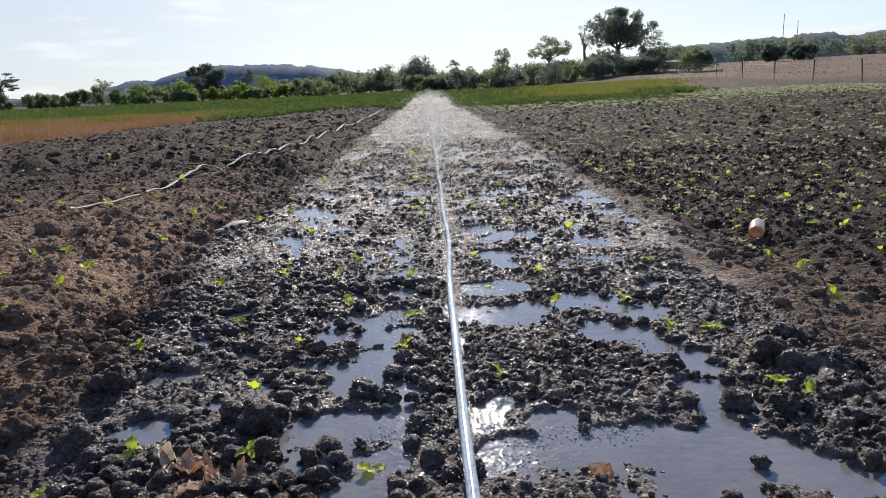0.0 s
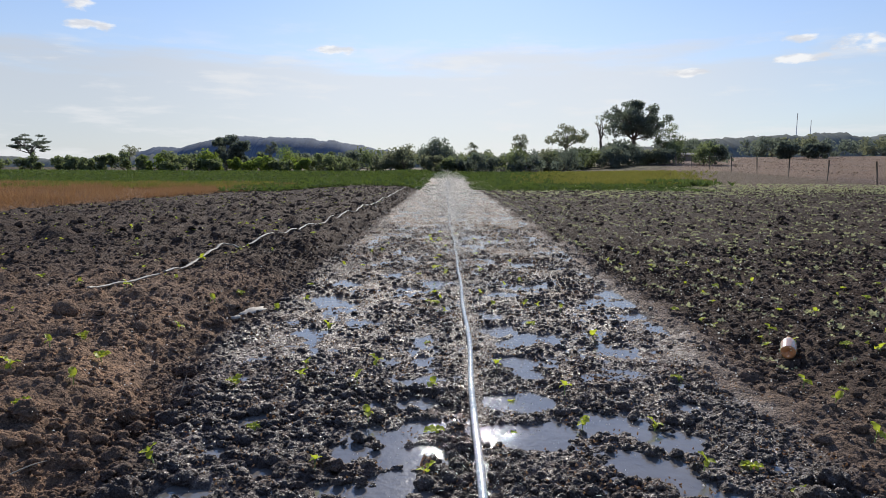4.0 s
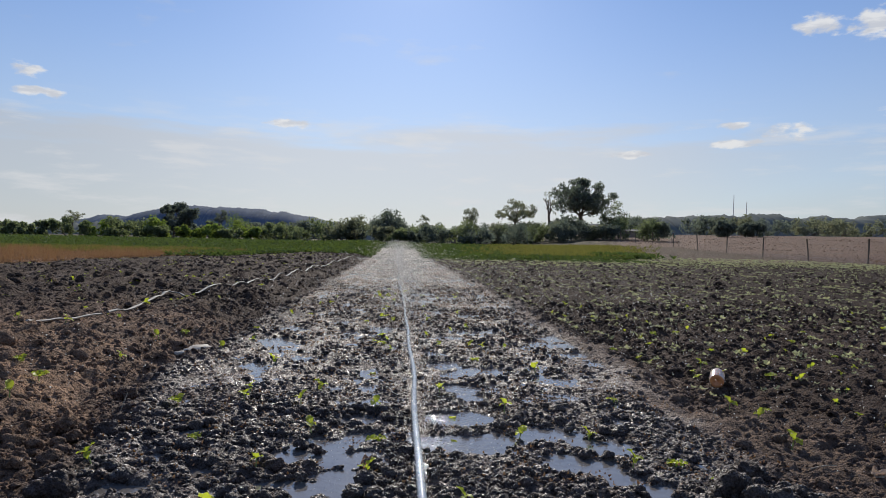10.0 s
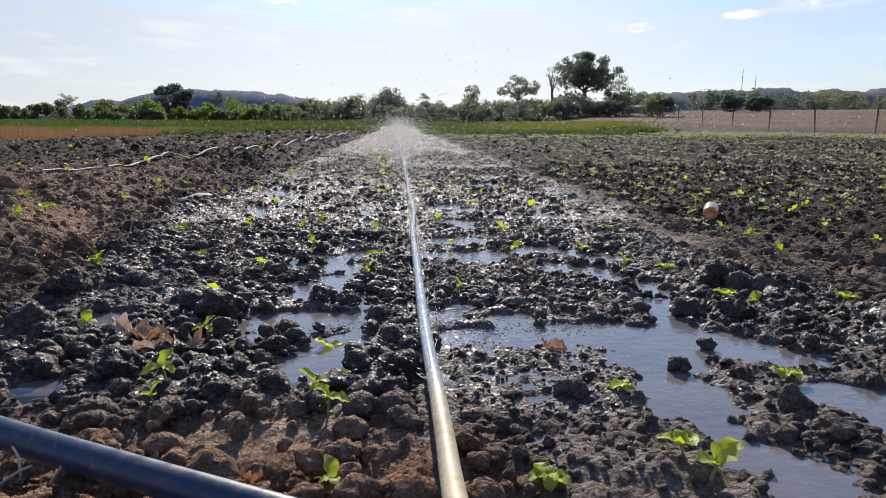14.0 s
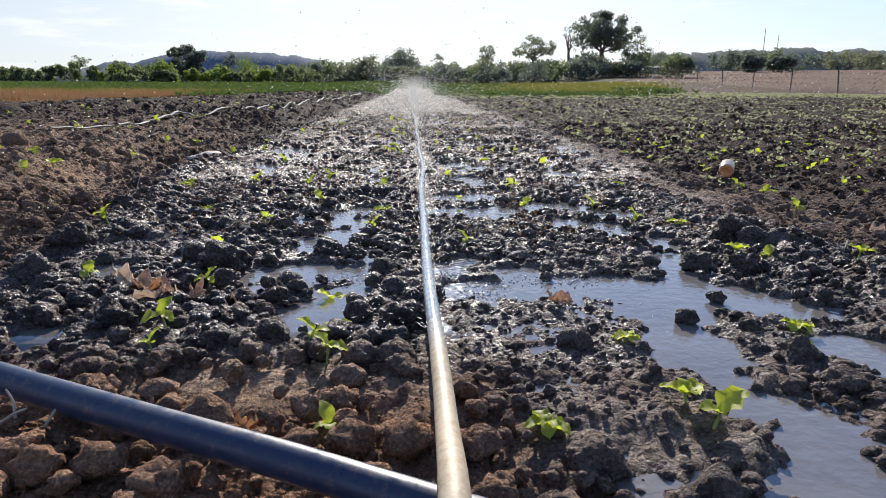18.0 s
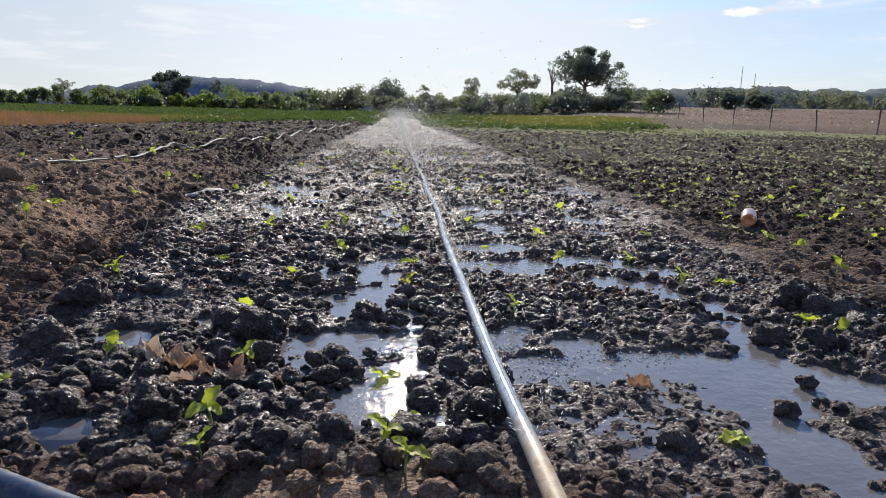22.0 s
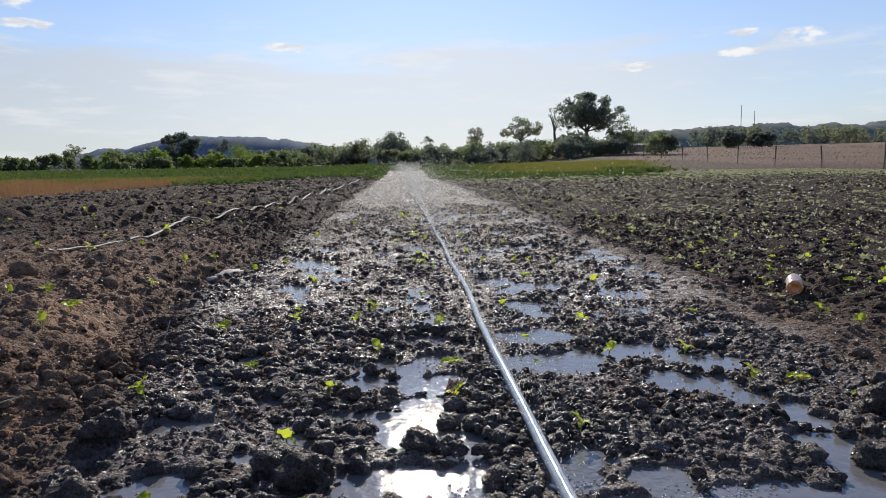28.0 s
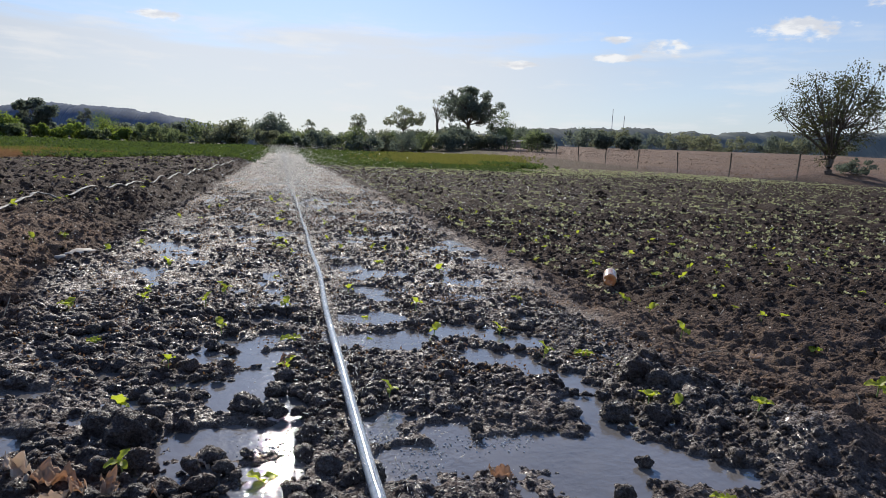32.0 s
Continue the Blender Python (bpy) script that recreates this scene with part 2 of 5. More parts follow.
def leaf_material(name, a, b, through_light=0.45, rough=0.5, tint=(1.5, 1.6, 0.7)):
    """A leaf that lets part of the light through; its hue varies leaf by leaf and object by object."""
    m = Mat(name, rough)
    pick = m.op("ADD", m.op("MULTIPLY", m.island(), 0.6), m.op("MULTIPLY", m.rand(), 0.4))
    col = m.mix(pick, a, b)
    col = m.mix(m.range(m.noise(30, 3), 0.4, 0.7, 0, 0.45), col, m.mix(1.0, col, (0.6, 0.62, 0.5), "MULTIPLY"))
    m.set("Base Color", col)
    m.b.inputs["Specular IOR Level"].default_value = 0.3
    tr = m.n.new("ShaderNodeBsdfTranslucent")
    m.l.new(m.mix(1.0, col, tint, "MULTIPLY"), tr.inputs["Color"])
    mx = m.n.new("ShaderNodeMixShader")
    mx.inputs[0].default_value = through_light
    m.l.new(m.b.outputs[0], mx.inputs[1]), m.l.new(tr.outputs[0], mx.inputs[2])
    m.l.new(mx.outputs[0], m.out.inputs[0])
    return m.m


SPROUT = leaf_material("seedling_leaf", (0.30, 0.35, 0.05), (0.50, 0.52, 0.10), 0.5)
STEM = Mat("seedling_stem", 0.5, (0.28, 0.36, 0.12)).m
CROP = leaf_material("crop_leaf", (0.085, 0.125, 0.05), (0.135, 0.17, 0.07), 0.3, 0.75)
OLIVE = leaf_material("olive_weed", (0.17, 0.165, 0.06), (0.26, 0.23, 0.10), 0.3, 0.8)
TUFT = leaf_material("bleached_tuft", (0.24, 0.175, 0.14), (0.36, 0.28, 0.23), 0.3, 0.9, (1.3, 1.2, 1.1))
PALE_CROP = leaf_material("pale_seedling_leaf", (0.34, 0.36, 0.20), (0.55, 0.54, 0.34), 0.45, 0.85, (1.3, 1.3, 1.15))
STRAW = leaf_material("dry_grass", (0.27, 0.145, 0.085), (0.45, 0.29, 0.18), 0.25, 0.9, (1.4, 1.3, 0.85))
# FOLIAGE, FOLIAGE_DARK and FOLIAGE_GREY are paled and greyed to stand for haze
FOLIAGE = leaf_material("foliage", (0.10, 0.12, 0.085), (0.16, 0.18, 0.115), 0.55, 0.8, (1.9, 2.0, 1.3))
THORN = leaf_material("thorn_foliage", (0.07, 0.072, 0.05), (0.12, 0.12, 0.08), 0.35, 0.7)
FOLIAGE_DARK = leaf_material("dark_foliage", (0.085, 0.10, 0.095), (0.13, 0.145, 0.125), 0.55, 0.8, (1.8, 1.9, 1.6))
FOLIAGE_BRIGHT = leaf_material("bright_foliage", (0.12, 0.165, 0.06), (0.20, 0.24, 0.09), 0.55, 0.8)
FOLIAGE_GREY = leaf_material("grey_foliage", (0.11, 0.12, 0.09), (0.18, 0.185, 0.135), 0.55, 0.7, (1.8, 1.85, 1.5))
DEAD = leaf_material("dead_leaf", (0.40, 0.24, 0.15), (0.56, 0.38, 0.26), 0.2, 0.8, (1.25, 0.95, 0.7))


def bark_material():
    m = Mat("bark", 0.9)
    m.set("Base Color", m.mix(m.noise(9, 5), (0.06, 0.048, 0.038), (0.17, 0.14, 0.115)))
    m.set("Normal", m.bump(m.noise(22, 4), 0.6, 0.03))
    return m.m


BARK = bark_material()


def hose_material():
    """Thin clear-grey irrigation tube: wet and shiny along the bed, dusty and dull at its dry end."""
    m = Mat("irrigation_tube", 0.2)
    c = m.n.new("ShaderNodeTexCoord")
    s = m.n.new("ShaderNodeSeparateXYZ")
    m.l.new(c.outputs["Object"], s.inputs[0])
    dusty = m.range(m.op("ADD", s.outputs[1], m.op("MULTIPLY", m.noise(25, 4), 0.25)), 1.30, 1.05)
    grime = m.range(m.noise(55, 5, 0.7), 0.45, 0.7)
    wetcol = m.mix(grime, (0.46, 0.50, 0.54), (0.27, 0.30, 0.32))
    drycol = m.mix(grime, (0.56, 0.45, 0.30), (0.40, 0.27, 0.16))
    m.set("Base Color", m.mix(dusty, wetcol, drycol))
    m.set("Roughness", m.range(dusty, 0, 1, 0.1, 0.6))
    m.set("Normal", m.bump(m.op("ADD", m.noise(70, 3), m.op("MULTIPLY", m.noise(260, 2), 0.35)), 0.4, 0.003))
    return m.m


HOSE = hose_material()


def worn_plastic(name, a, b, rough=0.35, dirt=(0.2, 0.14, 0.1)):
    m = Mat(name, rough)
    col = m.mix(m.noise(14, 4), a, b)
    m.set("Base Color", m.mix(m.range(m.noise(60, 5, 0.7), 0.55, 0.72, 0, 0.6), col, dirt))
    m.set("Roughness", m.range(m.noise(33, 4), 0.3, 0.7, rough - 0.1, rough + 0.2))
    m.set("Normal", m.bump(m.noise(90, 3), 0.15, 0.002))
    return m.m


PIPE_BLUE = worn_plastic("dark_blue_pipe", (0.018, 0.03, 0.07), (0.03, 0.046, 0.09), 0.36)
LAYFLAT = worn_plastic("pale_flat_hose", (0.20, 0.18, 0.155), (0.36, 0.34, 0.30), 0.7, (0.3, 0.25, 0.2))


def droplet_material():
    m = Mat("water_drops", 0.1, (0.98, 0.96, 0.92))
    tr = m.n.new("ShaderNodeBsdfTranslucent")
    tr.inputs["Color"].default_value = (0.98, 0.96, 0.92, 1)
    mx = m.n.new("ShaderNodeMixShader")
    mx.inputs[0].default_value = 0.75
    m.l.new(m.b.outputs[0], mx.inputs[1]), m.l.new(tr.outputs[0], mx.inputs[2])
    m.l.new(mx.outputs[0], m.out.inputs[0])
    return m.m


DROPS = droplet_material()


# ---- numeric helpers ----
def rnd(ix, iy, seed):
    h = (ix * 374761393 + iy * 668265263 + seed * 974711) & 0x7FFFFFFF
    h = ((h ^ (h >> 13)) * 1274126177) & 0x7FFFFFFF
    return ((h ^ (h >> 16)) & 0xFFFFF) / float(0xFFFFF)


def vnoise(x, y, seed):
    """Smooth value noise, -1 to 1, on arrays."""
    xi, yi = np.floor(x).astype(np.int64), np.floor(y).astype(np.int64)
    fx, fy = x - xi, y - yi
    fx, fy = fx * fx * (3 - 2 * fx), fy * fy * (3 - 2 * fy)
    a, b = rnd(xi, yi, seed), rnd(xi + 1, yi, seed)
    c, d = rnd(xi, yi + 1, seed), rnd(xi + 1, yi + 1, seed)
    return ((a + (b - a) * fx) * (1 - fy) + (c + (d - c) * fx) * fy) * 2 - 1


def fbm(x, y, seed, octaves=4, gain=0.5):
    out, amp = 0.0, 1.0
    for i in range(octaves):
        out = out + amp * vnoise(x * 2 ** i + 17.3 * i, y * 2 ** i - 9.1 * i, seed + i)
        amp *= gain
    return out


def smooth(a, b, v):
    t = np.clip((v - a) / (b - a), 0, 1)
    return t * t * (3 - 2 * t)


def mesh_from(name, verts, faces, material=None, shade=False):
    """A mesh from arrays: verts (n, 3), faces (m, k)."""
    verts, faces = np.asarray(verts, np.float32), np.asarray(faces, np.int32)
    me = bpy.data.meshes.new(name)
    k = faces.shape[1]
    me.vertices.add(len(verts)), me.loops.add(faces.size), me.polygons.add(len(faces))
    me.vertices.foreach_set("co", verts.ravel())
    me.loops.foreach_set("vertex_index", faces.ravel())
    me.polygons.foreach_set("loop_start", np.arange(0, faces.size, k, dtype=np.int32))
    me.polygons.foreach_set("use_smooth", np.full(len(faces), shade, dtype=bool))
    me.update(calc_edges=True)
    if material:
        me.materials.append(material)
    return me


def repeat(verts, faces, mats):
    """Many copies of one small piece (verts, faces) by (n, 3, 3) turns and (n, 3) places."""
    turn, place = mats
    n, v = len(place), len(verts)
    vv = np.einsum("nij,vj->nvi", turn, verts) + place[:, None, :]
    ff = faces[None] + (np.arange(n) * v)[:, None, None]
    return vv.reshape(-1, 3), ff.reshape(-1, faces.shape[1])


def turns(n, rng, tilt=0.4):
    """Random turns about z with some tilt, as (n, 3, 3)."""
    a, b, c = rng.uniform(0, 2 * np.pi, n), rng.normal(0, tilt, n), rng.normal(0, tilt, n)
    ca, sa, cb, sb, cc, sc = np.cos(a), np.sin(a), np.cos(b), np.sin(b), np.cos(c), np.sin(c)
    z, o = np.zeros(n), np.ones(n)
    rz = np.stack([np.stack([ca, -sa, z], 1), np.stack([sa, ca, z], 1), np.stack([z, z, o], 1)], 1)
    rx = np.stack([np.stack([o, z, z], 1), np.stack([z, cb, -sb], 1), np.stack([z, sb, cb], 1)], 1)
    ry = np.stack([np.stack([cc, z, sc], 1), np.stack([z, o, z], 1), np.stack([-sc, z, cc], 1)], 1)
    return rz @ rx @ ry


def part(name, data, parent, label="", m=None):
    """One mesh object under a thing."""
    ob = new(name, data)
    ob.parent = parent
    if m is not None:
        ob.matrix_basis = m
    if label:
        tagged(ob, label)
    return ob


# ---- the ground ----
# pools of standing water: centre and radius in metres
POOLS_A = [(0.2, 3.82, .04), (0.21, 3.4, .04), (0.2, 3.05, .041), (0.22, 2.77, .047), (0.24, 2.53, .04), (0.16, 2.42, .046), (0.24, 2.28, .06),
           (0.15, 2.28, .055), (0.01, 2.31, .045), (0.18, 1.94, .08), (0.12, 1.86, .045), (0.24, 1.8, .045), (0.15, 1.62, .06), (0.25, 1.62, .055),
           (0.0, 2.03, .03), (0.22, 1.33, .035), (0.07, 1.63, .035), (0.2, 1.24, .03), (0.24, 1.45, .04), (-0.32, 1.17, .03), (0.18, 2.1, .04)]
POOLS_B = [(0.64, 4.04, .075), (0.7, 3.75, .063), (0.8, 3.89, .066), (0.94, 3.89, .046), (0.67, 3.39, .072), (0.72, 3.19, .049), (0.56, 2.81, .048),
           (0.69, 2.81, .072), (0.51, 2.47, .05), (0.64, 2.44, .08), (0.74, 2.5, .045), (0.93, 2.56, .075), (1.01, 2.53, .045), (1.09, 2.44, .05),
           (1.16, 2.39, .05), (0.97, 2.23, .06), (1.05, 2.16, .065), (1.1, 2.07, .048), (1.16, 1.98, .038), (1.17, 1.87, .04), (1.14, 1.74, .05)]
POOLS_C = [(1.12, 1.63, .06), (0.54, 1.7, .045), (0.5, 1.6, .04), (0.55, 1.47, .065), (0.49, 1.42, .04), (0.66, 1.58, .06), (0.68, 1.45, .04),
           (0.78, 1.47, .06), (0.9, 1.46, .085), (1.0, 1.4, .1), (0.95, 1.29, .075), (1.11, 1.38, .09), (1.2, 1.31, .075), (1.28, 1.27, .05),
           (0.92, 1.12, .055), (0.89, 1.02, .05), (1.22, 1.05, .07), (1.17, 1.04, .05), (0.91, 0.94, .03), (0.93, 0.84, .05), (0.95, 0.72, .06),
           (0.93, 0.62, .075), (1.25, 0.95, .06), (1.07, 1.5, .05)]
POOLS_D = [(1.71, 6.07, .04), (1.62, 5.2, .11), (1.61, 4.85, .09), (1.6, 4.45, .07), (1.62, 4.11, .05), (1.66, 5.6, .07), (-0.56, 4.98, .09), (-0.47, 3.97, .06),
           (0.62, 4.4, .05), (0.75, 5.2, .07)]
POOLS_E = [(-0.49, 2.01, .03), (-0.39, 1.65, .035), (-0.47, 1.64, .03), (0.03, 2.04, .025), (-0.14, 1.91, .025), (-0.39, 2.58, .03), (0.05, 2.48, .03), (-0.4, 1.98, .025), (-0.12, 6.12, .06),
           (-0.5, 4.78, .06), (0.95, 3.83, .05), (-0.45, 2.3, .025), (1.4, 1.75, .03), (-0.25, 2.15, .02), (-0.6, 1.75, .025), (0.02, 2.75, .03), (1.32, 2.75, .03)]
far_pools = np.random.default_rng(303)
for k in range(90):
    far_y = 5.3 + 36 * far_pools.random() ** 1.4
    POOLS_D.append((float(far_pools.choice((-0.45, 0.16, 0.7, 1.1, 1.58)) + far_pools.normal(0, 0.1)), far_y, far_pools.uniform(0.05, 0.1)))
POOLS = [(a, b, r * 1.0) for a, b, r in POOLS_A] + [(a, b, r * 1.02) for a, b, r in POOLS_B] + [(a, b, r * 0.82) for a, b, r in POOLS_C] + POOLS_D + POOLS_E


def rise(x, y):
    """The land lies flat to the end of the tilled plots, then swells gently towards the trees and past the fence."""
    z = 0.47 * smooth(34, 68, y) * (1 - smooth(12, 26, x))
    z = z + 0.012 * np.clip(x - 28, 0, 90) * smooth(20, 45, y) + 0.031 * np.clip(y - 45, 0, 90) * smooth(12, 26, x)
    z = z + 0.55 * np.exp(-((x - 31.5) / 2.6) ** 2 - ((y - 33) / 2.6) ** 2)
    return z


def plot_left(y):
    """The left border of the tilled land, where the dry grass begins."""
    return -8.9 + 0.13 * (y - 15)


def crop_start(x):
    """How far off the green crop begins."""
    return 29.5 - 3.5 * smooth(-4.0, -7.5, x) + 7.5 * smooth(-8.0, -9.5, x) + 5.5 * smooth(4, 14, x)


def bed_left(y):
    return -0.68 - 0.17 * smooth(2.2, 3.6, y) - 0.04 * np.sin(y * 2.1)


def bed_right(y):
    return 1.62 + 0.1 * smooth(3, 8, y) + 0.05 * np.sin(y * 1.7)


def base(x, y):
    """Ground without clods: the sunken wet bed, a bank and a raised plot on its left, a low plot on its right."""
    left, right = bed_left(y), bed_right(y)
    z = -0.028 + 0.0 * x
    z = z + 0.135 * smooth(0.0, 0.62, left - x) + 0.03 * smooth(0.5, 1.6, left - x) - 0.15 * smooth(3.0, 6.5, -x)
    z = z - 0.012 * smooth(0.0, 0.45, x - right)
    z = z + 0.05 * np.exp(-((x - 1.45) / 0.14) ** 2 - ((y - 1.78) / 0.13) ** 2)
    z = z + 0.09 * np.exp(-((x - 1.62) / 0.2) ** 2 - ((y - 1.35) / 0.16) ** 2)
    return z + rise(x, y)


def spaced(lo, hi, step, rate, cap, slow, hold, fast, far_lo, far_hi, short_below=False):
    """Coordinates that are dense from lo to hi and open out to either side: by rate up to cap, by slow up to hold metres away, then fast."""
    mid = list(np.arange(lo, hi + step / 2, step))

    def outward(end, quick):
        got, s, x = [], step, 0.0
        while x < end:
            s = s * (1 + (0.25 if quick else (rate if s < cap else (slow if x < hold else fast))))
            x += s
            got.append(x)
        return got
    up = [mid[-1] + d for d in outward(far_hi - hi, False)]
    down = [mid[0] - d for d in outward(lo - far_lo, short_below)]
    return np.array(down[::-1] + mid + up)


gx = spaced(-1.0, 1.7, 0.0115, 0.018, 0.08, 0.002, 14, 0.12, -2600, 2600)
gy = spaced(0.5, 2.4, 0.0115, 0.016, 0.075, 0.0125, 33, 0.07, -400, 4200, True)
GX, GY = np.meshgrid(gx, gy)
rng = np.random.default_rng(5)


def pool_field(x, y):
    """Signed distance to the pools' rims, roughened."""
    d = np.full(x.shape, 9.0)
    for px, py, r in POOLS:
        near = (abs(x - px) < 0.5) & (abs(y - py) < 0.5)
        if near.any():
            d[near] = np.minimum(d[near], np.hypot(x[near] - px, (y[near] - py)) - 1.35 * r)
    return d + 0.022 * fbm(x * 14, y * 14, 31, 4, 0.6)


def clod_stamps():
    """Rounded clods pressed into the height sheet: the tallest wins."""
    h = np.zeros(GX.shape)
    wx, wy = 0.5 * fbm(GX * 34, GY * 34, 51, 2), 0.5 * fbm(GX * 34, GY * 34, 57, 2)

    def stamp(n, x0, x1, y0, y1, r0, r1, flat):
        cx, cy = rng.uniform(x0, x1, n), rng.uniform(y0, y1, n)
        cr = r0 + (r1 - r0) * rng.random(n) ** 2.6
        for a, b, r in zip(cx, cy, cr):
            i0, i1 = np.searchsorted(gx, (a - 1.4 * r, a + 1.4 * r))
            j0, j1 = np.searchsorted(gy, (b - 1.4 * r, b + 1.4 * r))
            if i1 <= i0 or j1 <= j0:
                continue
            dx = (gx[i0:i1][None] - a) / r + wx[j0:j1, i0:i1]
            dy = (gy[j0:j1][:, None] - b) / r + wy[j0:j1, i0:i1]
            v = flat * r * np.sqrt(np.clip(1 - dx * dx - dy * dy, 0, 1))
            h[j0:j1, i0:i1] = np.maximum(h[j0:j1, i0:i1], v)
    stamp(10000, -1.1, 2.0, 0.45, 3.0, 0.009, 0.03, 0.7)
    stamp(10000, -2.6, 4.2, 2.2, 7.0, 0.012, 0.038, 0.7)
    stamp(7000, 1.7, 8, 1.6, 9.0, 0.015, 0.055, 0.6)
    stamp(4000, -4, -0.8, 1.6, 8.0, 0.015, 0.06, 0.5)
    stamp(14000, -11, 20, 6, 24, 0.03, 0.09, 0.6)
    stamp(400, -8, -0.9, 2.5, 14, 0.05, 0.12, 0.8)
    return h


clods = clod_stamps()
pool = pool_field(GX, GY)
inbed = smooth(-0.1, 0.08, GX - bed_left(GY) + 0.06 * fbm(GX * 4, GY * 4, 71, 3)) * smooth(-0.1, 0.1, bed_right(GY) - GX + 0.08 * fbm(GX * 4, GY * 4, 75, 3))
inbed *= smooth(0.85, 1.2, GY + 0.10 * fbm(GX * 5, GY * 5, 79, 3) + 0.6 * smooth(0.5, 0.75, GX)) * smooth(62, 54, GY)
tilled = smooth(0.6, -0.6, GY - crop_start(GX)) * smooth(-0.3, 0.3, GX - plot_left(GY) + 0.15 * fbm(GX * 1.5, GY * 1.5, 87, 2)) * smooth(30, 26, GX)
near_fade = smooth(60, 25, GY)
clump = 0.5 + 0.5 * smooth(-0.35, 0.45, fbm(GX * 3.2, GY * 3.2, 131, 3))
# smooth trodden patches with few clods
calm = np.exp(-((GX - 0.72) / 0.16) ** 2 - ((GY - 0.72) / 0.1) ** 2) + np.exp(-((GX - 1.75) / 0.16) ** 2 - ((GY - 2.7) / 0.6) ** 2) \
    + 1.25 * np.exp(-((GX - 0.12) / 0.2) ** 2 - ((GY - 0.96) / 0.09) ** 2) + 0.7 * np.exp(-((GX + 0.25) / 0.2) ** 2 - ((GY - 1.75) / 0.12) ** 2) \
    + 0.9 * np.exp(-((GX - bed_right(GY) - 0.03) / 0.09) ** 2) * smooth(2.2, 3.0, GY) * smooth(16, 9, GY)
keep = (1 - 0.85 * np.clip(calm, 0, 1)) * (0.05 + 0.95 * smooth(0.0, 0.085, pool)) * tilled * clump
Z = base(GX, GY) + clods * keep
Z += (0.012 * fbm(GX * 5, GY * 5, 11, 4) + 0.0075 * fbm(GX * 38, GY * 38, 23, 3)) * near_fade
rough_till = 1 - np.abs(fbm(GX * 7, GY * 6, 151, 3, 0.6)) + (1.3 * fbm(GX * 2.6, GY * 1.3, 153, 3, 0.6) + 0.8 * fbm(GX * 6, GY * 2.2, 155, 2, 0.6)) * smooth(4.0, 9.0, GY)
Z += ((0.016 + 0.018 * smooth(2.5, 5.0, GY)) * rough_till * (1 - inbed) + 0.012 * np.sin(GX * 8.4 + 0.5 * fbm(GX, GY * 0.4, 157, 2)) * (1 - inbed)) * tilled * smooth(40, 20, GY) * smooth(1.0, 1.8, GY) - 0.018 * (1 - inbed) * tilled
Z -= 0.055 * smooth(0.03, -0.03, pool) * inbed
Z += 0.5 * fbm(GX * 0.01, GY * 0.01, 41, 3) * smooth(120, 400, GY)


